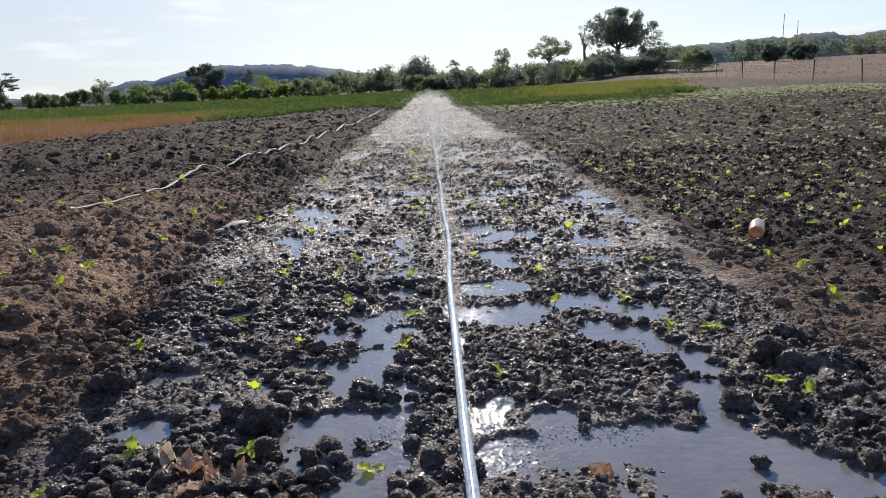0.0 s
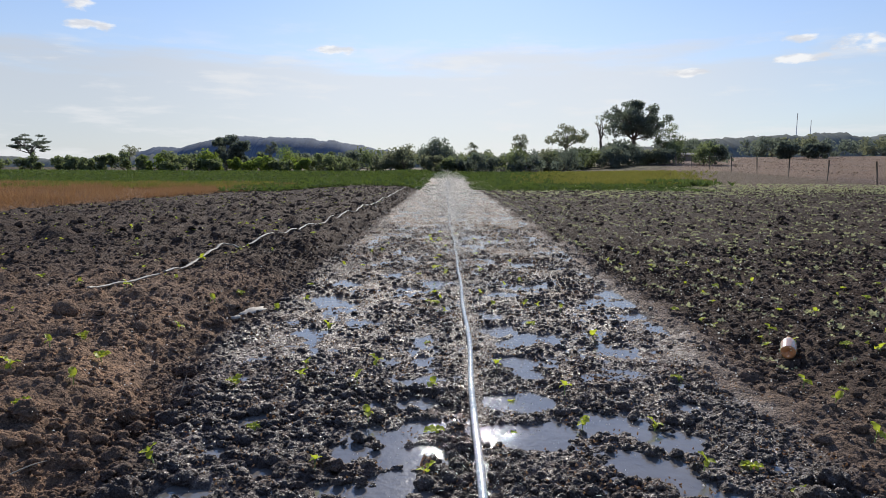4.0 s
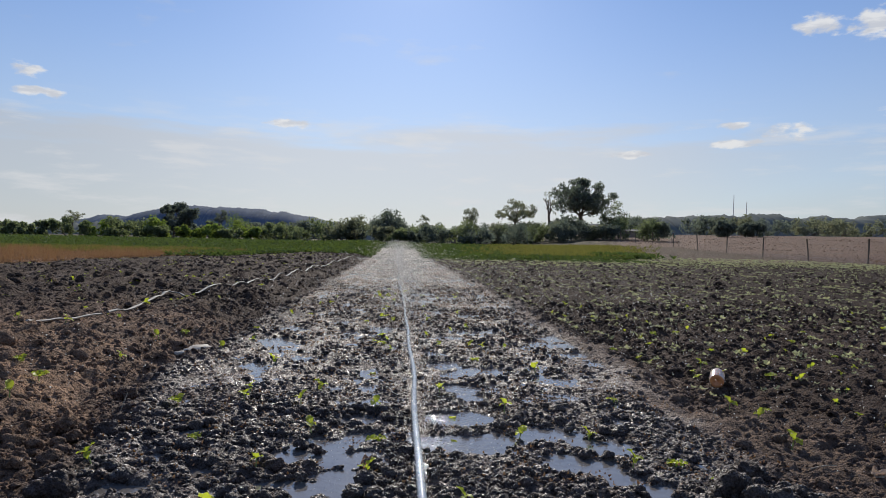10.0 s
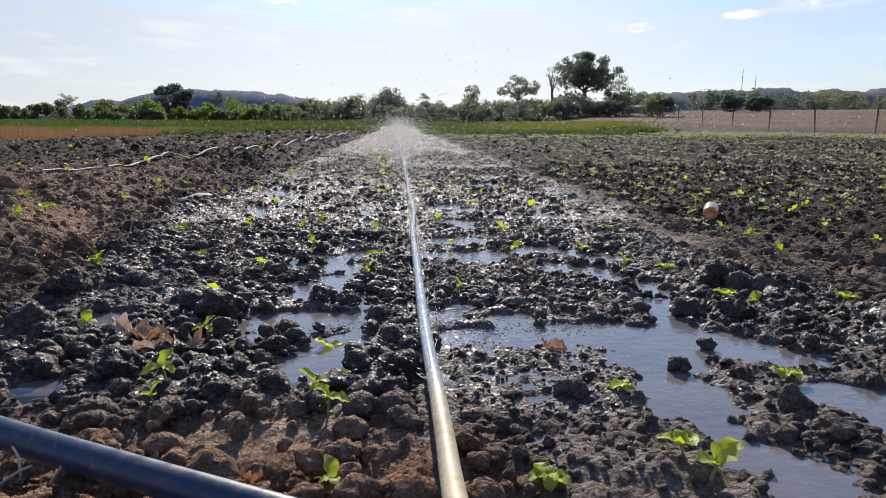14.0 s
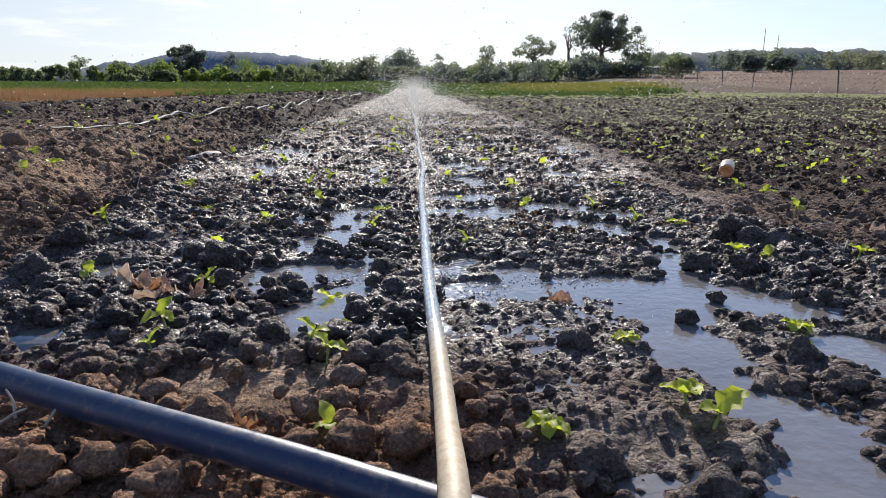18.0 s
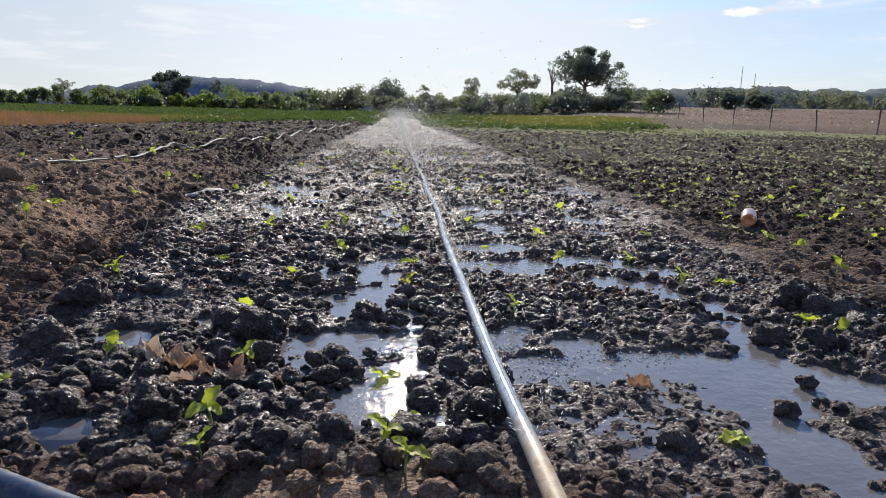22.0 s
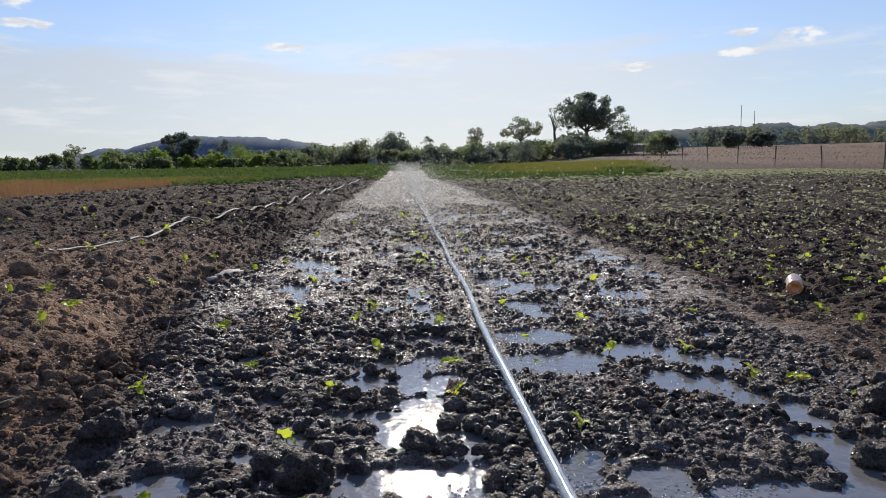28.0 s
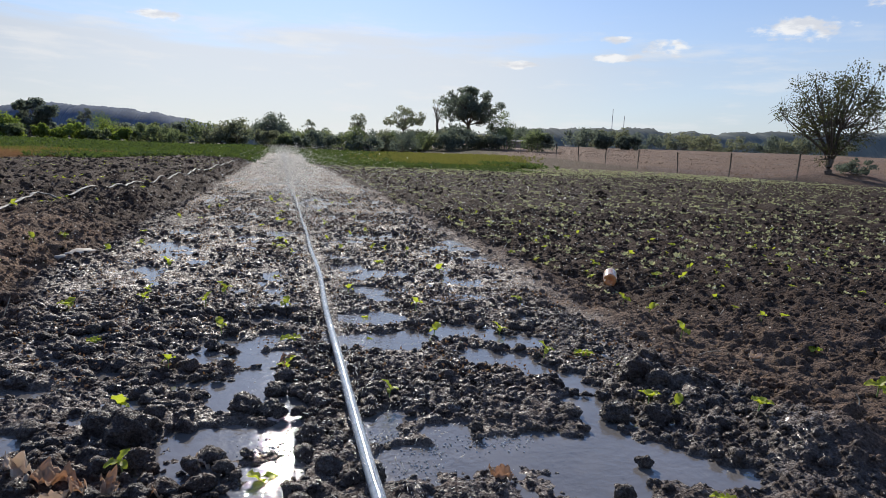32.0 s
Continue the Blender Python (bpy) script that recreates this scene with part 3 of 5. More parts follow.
def land_cover():
    """Base colour by what covers the land, with some shade put in on the plots, and how wet it is."""
    col = np.empty(GX.shape + (4,), np.float32)
    col[..., 3] = 1

    def lay(mask, c):
        for i in range(3):
            col[..., i] = col[..., i] * (1 - mask) + c[i] * mask
    n1, n2 = fbm(GX * 1.3, GY * 1.3, 91, 4), fbm(GX * 7, GY * 7, 95, 3)
    for i, c in enumerate((0.10, 0.085, 0.05)):
        col[..., i] = c
    lay(smooth(27, 29, GX) * smooth(12, 16, GY), (0.22, 0.15, 0.12))                     # bare pinkish land past the fence
    lay(smooth(0.29, 0.37, (GX + 1.5 * n1) / np.maximum(GY, 1)) * smooth(46, 56, GY) * smooth(240, 160, GY), (0.25, 0.175, 0.13))
    # shade on the rise just past the fence, painted as darker soil
    lay(smooth(26.4, 27.2, GX) * smooth(36, 30, GX + 2 * n1) * smooth(60, 45, GY), (0.17, 0.12, 0.10))
    lay(smooth(70, 66, GY) * smooth(29, 27, GX), (0.16, 0.12, 0.085))
    lay(smooth(70, 66, GY) * smooth(17, 13, GX - 0.1 * (GY - 34) + 1.5 * n1), (0.08, 0.085, 0.035))                      # crop land
    lay(tilled, (0.17, 0.125, 0.103))                                                      # tilled dark loam
    # far soil darkened in its colour for the self-shadowing its clods lack
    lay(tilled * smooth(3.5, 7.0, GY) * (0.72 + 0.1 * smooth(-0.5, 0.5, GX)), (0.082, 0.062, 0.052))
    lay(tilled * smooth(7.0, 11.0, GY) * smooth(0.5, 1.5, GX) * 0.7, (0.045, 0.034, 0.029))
    lay(tilled * smooth(9, 4, GY) * smooth(0.1, 0.7, n1 + 0.4 * n2) * 0.8, (0.22, 0.155, 0.12))
    lay(tilled * smooth(1.75, 2.1, GX + 0.1 * n2) * smooth(2.2, 3.2, GY + 0.3 * n1) * 0.75, (0.075, 0.054, 0.044))     # seedling plot darkened for slopes turned from the sun
    bank = smooth(-0.05, 0.3, bed_left(GY) - GX) * smooth(2.6, 0.9, bed_left(GY) - GX) * smooth(7, 3, GY) * smooth(-1.4, -0.2, GY + 0.3 * n1)
    lay(bank * (0.65 + 0.35 * np.clip(n2, -1, 1)), (0.38, 0.25, 0.17))                   # dry brown bank
    front = smooth(1.3, 0.95, GY + 0.12 * n2) * smooth(0.85, 0.6, GX) * smooth(-1.2, -0.2, GY + 0.3 * n1) * smooth(-3.2, -1.8, GX + 0.4 * n1)
    lay(front * 0.9, (0.42, 0.25, 0.165))                                                  # dry brown soil by the pipe
    lay(np.clip(np.exp(-((GX - 1.85) / 0.3) ** 2 - ((GY - 2.4) / 0.9) ** 2) * 1.2, 0, 1) * 0.8, (0.24, 0.175, 0.135))
    lay(np.clip(calm, 0, 1) * smooth(0.45, 0.7, GX) * smooth(1.2, 0.9, GY), (0.27, 0.205, 0.175))
    lay(inbed * 0.9, (0.195, 0.155, 0.145))
    # bed colour darker from three to six metres off
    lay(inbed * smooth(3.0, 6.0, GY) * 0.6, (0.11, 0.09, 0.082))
    lay(smooth(0.45, 0.62, GX + 0.05 * n2) * smooth(1.15, 0.85, GY + 0.1 * n2) * smooth(-1.0, -0.2, GY + 0.3 * n1) * smooth(1.5, 1.2, GX), (0.255, 0.195, 0.165))
    lay(inbed * smooth(0.15, 0.8, n1 - 0.3 * n2) * (0.6 - 0.4 * smooth(3, 6, GY)), (0.30, 0.245, 0.215))                                                  # soaked bed
    n3 = fbm(GX * 2.3 + 4, GY * 2.3, 97, 4)
    lay(inbed * smooth(0.1, 0.6, n3 + 0.3 * n2) * 0.6, (0.21, 0.135, 0.105))                # reddish patches
    lay(inbed * smooth(0.85, 1.35, GX + 0.1 * n3) * smooth(3.5, 2.5, GY) * 0.6, (0.165, 0.135, 0.12))   # lighter mud by the edge
    lay(np.clip(calm, 0, 1) * smooth(0.42, 0.36, GX) * smooth(1.25, 1.1, GY), (0.46, 0.32, 0.225))   # smooth dry silt by the pipe
    lay(inbed * smooth(0.07, 0.0, pool + 0.02 * n2) * smooth(9, 4, GY) * 0.75, (0.20, 0.175, 0.16))  # pale silt round the pools
    lay(inbed * smooth(0.003, 0.011, clods * keep) * (0.64 - 0.2 * smooth(3, 6, GY) - 0.3 * smooth(0.5, 0.9, GX)), (0.08, 0.064, 0.064))  # black clods
    lay(np.exp(-((GX - bed_right(GY) - 0.03 + 0.03 * n2) / 0.1) ** 2) * smooth(2.2, 3.0, GY) * smooth(16, 9, GY) * 0.75, (0.33, 0.27, 0.23))   # pale trodden silt along the bed
    dry = smooth(-0.2, 0.3, plot_left(GY) - GX + 0.2 * n2) * smooth(33.5, 32.0, GY)
    lay(dry, (0.22, 0.115, 0.055))
    return col, np.clip(inbed * (0.85 + 0.3 * n2) * (1 - 0.5 * smooth(3, 8, GY)) * (0.45 + 0.55 * smooth(0.8, 1.2, GY)), 0, 1)


cover, wet = land_cover()


def build_ground():
    ny, nx = GX.shape
    verts = np.stack([GX, GY, Z], -1).reshape(-1, 3)
    i = np.arange(ny * nx).reshape(ny, nx)
    faces = np.stack([i[:-1, :-1], i[:-1, 1:], i[1:, 1:], i[1:, :-1]], -1).reshape(-1, 4)
    me = mesh_from("ground", verts, faces, SOIL, True)
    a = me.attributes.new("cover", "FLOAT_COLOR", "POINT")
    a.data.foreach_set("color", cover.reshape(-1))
    b = me.attributes.new("wet", "FLOAT", "POINT")
    b.data.foreach_set("value", wet.astype(np.float32).reshape(-1))
    return tagged(new("ground", me), "tilled dark loam field with a soaked muddy bed and dry banks", "ground", kind="structure")


ground = build_ground()


def height(x, y):
    """The built ground's height at points."""
    x, y = np.atleast_1d(np.asarray(x, float)), np.atleast_1d(np.asarray(y, float))
    i, j = np.clip(np.searchsorted(gx, x) - 1, 0, len(gx) - 2), np.clip(np.searchsorted(gy, y) - 1, 0, len(gy) - 2)
    fx, fy = (x - gx[i]) / (gx[i + 1] - gx[i]), (y - gy[j]) / (gy[j + 1] - gy[j])
    return (Z[j, i] * (1 - fx) + Z[j, i + 1] * fx) * (1 - fy) + (Z[j + 1, i] * (1 - fx) + Z[j + 1, i + 1] * fx) * fy


def build_water():
    """Standing water: a sheet that follows the bed just under its crumbs, seen wherever the mud dips below it."""
    xs, ys = np.arange(-0.75, 1.85, 0.05), np.concatenate([np.arange(0.5, 6, 0.05), np.arange(6, 56, 0.4)])
    X, Y = np.meshgrid(xs, ys)
    edge = smooth(0.0, 0.12, X - bed_left(Y) - 0.02) * smooth(0.0, 0.12, bed_right(Y) + 0.1 - X) * smooth(1.05, 1.16, Y + 0.9 * smooth(0.5, 0.75, X))
    W = -0.028 + rise(X, Y) - 0.0045 + 0.002 * smooth(3.5, 5.5, Y) - 0.06 * (1 - edge)
    i = np.arange(X.size).reshape(X.shape)
    f = np.stack([i[:-1, :-1], i[:-1, 1:], i[1:, 1:], i[1:, :-1]], -1).reshape(-1, 4)
    me = mesh_from("water", np.stack([X, Y, W], -1).reshape(-1, 3), f, WATER, True)
    tagged(new("water", me), "shallow muddy pools of irrigation water reflecting the sky", "water", kind="structure")


build_water()


# ---- hoses and pipes ----
def tube(name, pts, radius, material, sides=14, squash=1.0, caps=True):
    """A round tube along points, as a mesh."""
    pts = [Vector(p) for p in pts]
    rings, faces = [], []
    for k, p in enumerate(pts):
        d = (pts[min(k + 1, len(pts) - 1)] - pts[max(k - 1, 0)]).normalized()
        side = d.cross(Vector((0, 0, 1))).normalized()
        up = side.cross(d)
        r = radius(k / (len(pts) - 1)) if callable(radius) else radius
        for s in range(sides):
            a = 2 * math.pi * s / sides
            rings.append(p + side * (r * math.cos(a)) + up * (r * squash * math.sin(a)))
    for k in range(len(pts) - 1):
        for s in range(sides):
            t = (s + 1) % sides
            faces.append((k * sides + s, k * sides + t, (k + 1) * sides + t, (k + 1) * sides + s))
    me = bpy.data.meshes.new(name)
    if caps:
        faces += [tuple(range(sides)), tuple(range(len(rings) - 1, len(rings) - 1 - sides, -1))]
    me.from_pydata([tuple(v) for v in rings], [], faces)
    for p in me.polygons:
        p.use_smooth = len(p.vertices) == 4
    me.materials.append(material)
    return me


HOSE_LINE = ((0.4, 0.432), (0.8, 0.446), (1.3, 0.442), (1.8, 0.434), (2.2, 0.432), (2.75, 0.440), (3.5, 0.456), (4.6, 0.450), (5.9, 0.446), (7.7, 0.436), (11, 0.403), (15.5, 0.385), (33, 0.354), (56, 0.33))


def hose_x(y):
    """Where the hose lies across the bed: its slow bends and small kinks."""
    xs = [np.interp(y + d, [p[0] for p in HOSE_LINE], [p[1] for p in HOSE_LINE]) for d in (-0.2, 0, 0.2)]
    return float(sum(xs) / 3) + 0.004 * math.sin(y * 3.7) + 0.012 * math.sin(y * 0.8 + 1) * min(1, max(0, y - 5) / 6)


def hose_point(y):
    x = hose_x(y)
    z = float(rise(np.array(x), np.array(y))) + 0.001 + 0.006 * math.sin(y * 1.3) + 0.045 * math.exp(-((max(y, 0.5) - 0.5) / 0.16) ** 2) + 0.008 * math.exp(-((y - 0.85) / 0.25) ** 2)
    return x, y, z


def hose_radius(y):
    return 0.0140 + 0.0038 * math.exp(-max(0.0, y - 0.36) / 0.4)


def build_hose():
    root = new("irrigation_hose")
    tagged(root, "clear wet irrigation spray hose lying along the muddy bed", "hose")
    runs = (("dry_end", "dull dusty end of the hose", [0.36 + 0.04 * i for i in range(20)]),
            ("wet_length", "wet shiny length of the hose", [1.12 + 0.06 * i for i in range(142)] + [9.7 + 0.3 * i for i in range(150)]))
    for name, label, ys in runs:
        n = len(ys) - 1
        part(name, tube(name, [hose_point(y) for y in ys], lambda u: hose_radius(ys[min(n, round(u * n))]), HOSE, 18, caps=False), root, label)


build_hose()
pipe_pts = [(-9.0, 3.45, 0.035), (-5.0, 2.4, 0.06), (-2.2, 1.6, 0.16), (-1.5, 1.41, 0.155), (-0.9, 1.21, 0.08), (-0.5, 1.03, 0.03), (-0.2, 0.882, 0.012), (0.05, 0.757, 0.006),
            (0.25, 0.655, 0.004), (0.42, 0.566, 0.0), (0.6, 0.47, 0.0), (0.9, 0.3, 0.0), (1.3, 0.05, 0.0), (3.2, -1.3, 0.0), (7.0, -3.6, 0.02)]


def smooth_path(pts, n=8):
    """Catmull-Rom points through pts."""
    out = []
    for k in range(len(pts) - 1):
        p0, p1, p2, p3 = (Vector(pts[max(0, min(len(pts) - 1, k + d))]) for d in (-1, 0, 1, 2))
        for s in range(n):
            t = s / n
            out.append(0.5 * ((2 * p1) + (p2 - p0) * t + (2 * p0 - 5 * p1 + 4 * p2 - p3) * t * t + (3 * p1 - p0 - 3 * p2 + p3) * t ** 3))
    return out + [Vector(pts[-1])]


tagged(new("supply_pipe", tube("supply_pipe", smooth_path(pipe_pts), 0.0232, PIPE_BLUE, 24)), "dark blue plastic supply pipe lying on dry soil", "pipe")


def flat_hose(points):
    path = [(p.x, p.y) for p in smooth_path([(x, y, 0.0) for x, y in points], 8)]
    tops = [float(max(height(np.array([x - 0.03, x, x + 0.03] * 3), np.array([y - 0.06] * 3 + [y] * 3 + [y + 0.06] * 3)))) for x, y in path]
    pts = [(x, y, 0.6 * tops[i] + 0.4 * max(tops[max(0, i - 2):i + 3]) + 0.012) for i, (x, y) in enumerate(path)]
    ob = new("flat_hose", tube("flat_hose", pts, lambda u: 0.0135 + 0.003 * math.sin(u * 37), LAYFLAT, 12, 0.5))
    tagged(ob, "pale slack flat hose lying unused on the tilled plot", "hose", group="slack hoses")


flat_hose([(-1.88, 4.24), (-1.84, 4.7), (-1.79, 5.07)])
flat_hose([(-1.80, 5.2), (-1.77, 5.53), (-1.83, 6.1), (-1.87, 6.6), (-1.88, 6.8), (-1.8, 6.86), (-1.72, 6.85)])
flat_hose([(-1.73, 7.12), (-1.66, 7.7), (-1.57, 8.47), (-1.55, 9.13), (-1.56, 9.77), (-1.48, 10.52), (-1.45, 11.39), (-1.34, 12.45), (-1.34, 13.4), (-1.29, 17.04), (-1.27, 21.04), (-1.34, 28.33)])


# ---- clods ----
def clod_variants(sub, count, seed, floor_z=-9.0):
    """Crumbly lumps of soil of unit size; what lies under floor_z is sunk in the ground and left open."""
    out = []
    for k in range(count):
        bm = bmesh.new()
        bmesh.ops.create_icosphere(bm, subdivisions=sub, radius=1.0)
        off = Vector((seed + 7.3 * k, 3.1 * k, 1.7 * k))
        for v in bm.verts:
            p = v.co.copy()
            d = 1 + 0.38 * noise.noise(p * 1.2 + off) + 0.26 * noise.noise(p * 2.8 + off) + 0.16 * noise.noise(p * 6.5 + off) + (0.11 * noise.noise(p * 12 + off) + 0.06 * noise.noise(p * 21 + off) if sub > 3 else 0)
            v.co = p * d
            v.co.z *= 0.78
        vs = np.array([v.co[:] for v in bm.verts])
        fs = np.array([[v.index for v in f.verts] for f in bm.faces if f.calc_center_median().z > floor_z])
        bm.free()
        out.append((vs, fs))
    return out


def sample_attr(x, y):
    i, j = np.clip(np.searchsorted(gx, x), 0, len(gx) - 1), np.clip(np.searchsorted(gy, y), 0, len(gy) - 1)
    return cover[j, i], wet[j, i], pool[j, i], calm[j, i]


def build_clods(name, label, n, box, r0, r1, variants, seed, lumpy=True, power=2.2, rim=0.02, bare=0.0):
    """Loose clods strewn over part of the field, as one uncountable mass."""
    g = np.random.default_rng(seed)
    x, y = g.uniform(box[0], box[1], n), g.uniform(box[2], box[3], n)
    c, w, p, cm = sample_attr(x, y)
    ok = (p > rim + (0.05 * g.random(n) if rim > 0 else 0)) | (g.random(n) < (0.06 if rim > 0 else 0.16))
    ok &= g.random(n) > cm * 0.9
    if lumpy:
        ok &= fbm(x * 3.2, y * 3.2, 131, 3) + 0.9 * g.random(n) > 0.25
    ok &= abs(x - 0.45) > max(0.035, bare)
    x, y, c, w = x[ok], y[ok], c[ok], w[ok]
    n = len(x)
    r = r0 + (r1 - r0) * g.random(n) ** power
    t = turns(n, g, 0.35) * (r[:, None, None] * g.uniform(0.8, 1.2, (n, 1, 3)))
    z = height(x, y) + r * g.uniform(-0.35, 0.25, n)
    place = np.stack([x, y, z], 1)
    c = c * (1 - 0.3 * w[:, None])
    vs, fs, cs, ws, base_i = [], [], [], [], 0
    pick = g.integers(0, len(variants), n)
    for k, (v, f) in enumerate(variants):
        m = pick == k
        if not m.any():
            continue
        vv, ff = repeat(v, f, (t[m], place[m]))
        vs.append(vv), fs.append(ff + base_i)
        base_i += len(vv)
        cs.append(np.repeat(c[m], len(v), 0)), ws.append(np.repeat(w[m], len(v), 0))
    me = mesh_from(name, np.concatenate(vs), np.concatenate(fs), SOIL, True)
    a = me.attributes.new("cover", "FLOAT_COLOR", "POINT")
    a.data.foreach_set("color", np.concatenate(cs).astype(np.float32).ravel())
    b = me.attributes.new("wet", "FLOAT", "POINT")
    b.data.foreach_set("value", np.concatenate(ws).astype(np.float32))
    tagged(new(name, me), label, "soil clods", kind="stuff")


fine_clods, rough_clods, small_clods = clod_variants(3, 8, 1, -0.45), clod_variants(2, 6, 9, -0.35), clod_variants(1, 8, 15, -0.3)
build_clods("small_soil_clods", "small crumbly wet clods between the larger ones", 3600, (-1.0, 1.9, 0.5, 3.2), 0.007, 0.02, rough_clods, 47, True, 2.0)
build_clods("soil_crumbs", "small dark crumbs of wet soil over the bed", 26000, (-1.0, 1.9, 0.5, 3.4), 0.003, 0.012, small_clods, 4, False, 2.2, -0.012)
build_clods("field_clods", "loose soil clods over the bed and the plots beside it", 8000, (-1.6, 2.6, 2.6, 7.5), 0.007, 0.028, small_clods, 5)
build_clods("right_plot_clods", "crumbly dark clods covering the seedling plot", 14000, (1.7, 7.5, 1.4, 8.5), 0.006, 0.03, small_clods, 41, False)
build_clods("left_plot_clods", "crumbly brown clods covering the raised plot", 11000, (-4.5, -0.75, 1.3, 8.0), 0.005, 0.024, small_clods, 42, False)
build_clods("plot_clods", "dry loose clods over the tilled plots", 9000, (-9, 20, 5.5, 33), 0.014, 0.05, small_clods, 6, True, 2.2, 0.02, 1.3)
build_clods("bed_crumbs", "dark wet crumbs over the far bed", 9000, (-0.9, 1.8, 3.0, 11), 0.006, 0.024, small_clods, 45, True, 2.0, 0.0)
build_clods("far_seedling_plot_clods", "dark clods over the far part of the seedling plot", 9000, (1.75, 24, 6.5, 34), 0.018, 0.055, small_clods, 46, False)
build_clods("far_plot_clods", "dark clods over the far part of the raised plot", 8000, (-9, -0.9, 7, 31), 0.014, 0.05, small_clods, 43, False)
build_clods("bank_clods", "brown clods along the plot's broken edge", 700, (-8, -0.95, 2.2, 20), 0.025, 0.08, rough_clods, 7)


# ---- seedlings ----
def leaf_mesh(name, length, width, material, curl=0.5, cup=0.3, wave=0.1, nu=6, nv=4, seed=0):
    """One leaf that grows along +y from the origin, cupped, drooping and wavy."""
    vs, fs = [], []
    for i in range(nu + 1):
        u = i / nu
        w = width * 0.5 * (math.sin(math.pi * min(1, u * 0.93 + 0.05)) ** 0.65)
        for j in range(nv + 1):
            s = 2 * j / nv - 1
            a = curl * u
            y, z = length * (math.sin(a) / curl if curl else u), -length * (1 - math.cos(a)) / curl if curl else 0
            z += cup * w * s * s + wave * width * math.sin(u * 13 + s * 4 + seed) * abs(s)
            vs.append((w * s * (1 + 0.07 * math.sin(u * 15 + seed)), y, z))
    for i in range(nu):
        for j in range(nv):
            a = i * (nv + 1) + j
            fs.append((a, a + 1, a + nv + 2, a + nv + 1))
    return mesh_from(name, np.array(vs), np.array(fs), material, True)


LEAVES = [leaf_mesh("leaf", 0.046, 0.040, SPROUT, 0.6, 0.35, 0.13, 7, 4, 1), leaf_mesh("leaf", 0.040, 0.030, SPROUT, 1.0, 0.35, 0.12, 7, 4, 4),
          leaf_mesh("leaf", 0.044, 0.028, SPROUT, 0.8, 0.4, 0.11, 7, 4, 8), leaf_mesh("leaf", 0.032, 0.024, SPROUT, 1.3, 0.25, 0.14, 7, 4, 2)]
SEEDLING = "young yellow-green seedling standing in wet soil"


def seedling(kind):
    """A seedling: a short stem and two to five leaves."""
    root = new("seedling")
    tagged(root, SEEDLING, "seedling", group="seedlings of the beds")
    plans = [[(0, 62, 0, 1.0), (170, 35, 1, 0.9), (80, 12, 3, 1.0)], [(40, 70, 2, 1.0), (200, 45, 3, 1.0), (120, 25, 3, 0.8)],
             [(10, 40, 0, 0.9), (130, 35, 0, 0.8), (250, 30, 1, 1.0), (190, 70, 3, 0.9)], [(90, 70, 1, 1.0), (260, 20, 1, 1.0), (20, 15, 3, 0.9)],
             [(0, 15, 0, 0.8), (75, 10, 1, 0.9), (150, 20, 0, 0.75), (225, 12, 1, 0.9), (300, 25, 3, 1.1)]]
    h = (0.028, 0.035, 0.022, 0.04, 0.012)[kind]
    part("stem", tube("stem", [(0, 0, -0.012), (0.002, 0.001, h * 0.5), (0.004, 0.0, h)], 0.0022, STEM, 6), root)
    for turn, up, which, size in plans[kind]:
        part("leaf", LEAVES[which], root, m=pose(0.004, 0, h * 0.96, up, 0, turn) @ Matrix.Scale(size, 4))
    return root


KINDS = [seedling(k) for k in range(5)]
used = set()


def plant(x, y, size=1.0, lean=8):
    k = random.randrange(5)
    z = float(height(x, y)[0])
    m = pose(x, y, z, random.uniform(-lean, lean), random.uniform(-lean, lean), random.uniform(0, 360)) @ Matrix.Scale(size, 4)
    if k not in used:
        used.add(k)
        KINDS[k].matrix_basis = m
        return KINDS[k]
    ob = copy_thing(KINDS[k], m)
    ob.scale = (size,) * 3
    return ob


BED = [(-0.60, 2.17), (-0.58, 2.95), (-0.32, 3.2), (-0.38, 2.51), (-0.15, 1.84), (-0.08, 2.14), (0.04, 2.56), (-0.31, 3.02), (-0.36, 4.03),
       (0.0, 3.29), (0.29, 2.48), (0.27, 2.91), (0.23, 3.77), (0.6, 2.85), (0.59, 2.48), (0.83, 2.51), (1.16, 3.82), (1.38, 3.12), (1.31, 2.18),
       (1.36, 1.95), (1.1, 2.51), (0.55, 1.82), (1.09, 4.55), (0.57, 3.23), (0.83, 2.87), (1.15, 2.16), (-0.66, 6.64), (-0.74, 5.44), (-0.78, 4.51)]
BED2 = [(0.23, 6.24), (0.25, 4.81), (0.8, 5.57), (-0.67, 4.93), (0.85, 4.19), (-0.06, 3.0), (0.27, 2.1), (0.79, 1.09), (1.15, 1.15),
        (0.22, 1.42), (-0.07, 1.47), (-0.35, 1.49), (0.22, 1.10), (0.25, 1.03), (0.25, 1.18), (-0.07, 1.17), (-0.06, 1.07), (0.275, 0.79), (0.585, 0.77),
        (0.80, 0.82), (0.81, 0.75), (-0.13, 0.92), (-0.28, 0.95), (0.62, 1.45), (0.85, 1.5), (1.28, 1.68), (1.33, 1.62), (1.5, 1.5), (-0.5, 1.35), (-0.62, 1.3)]
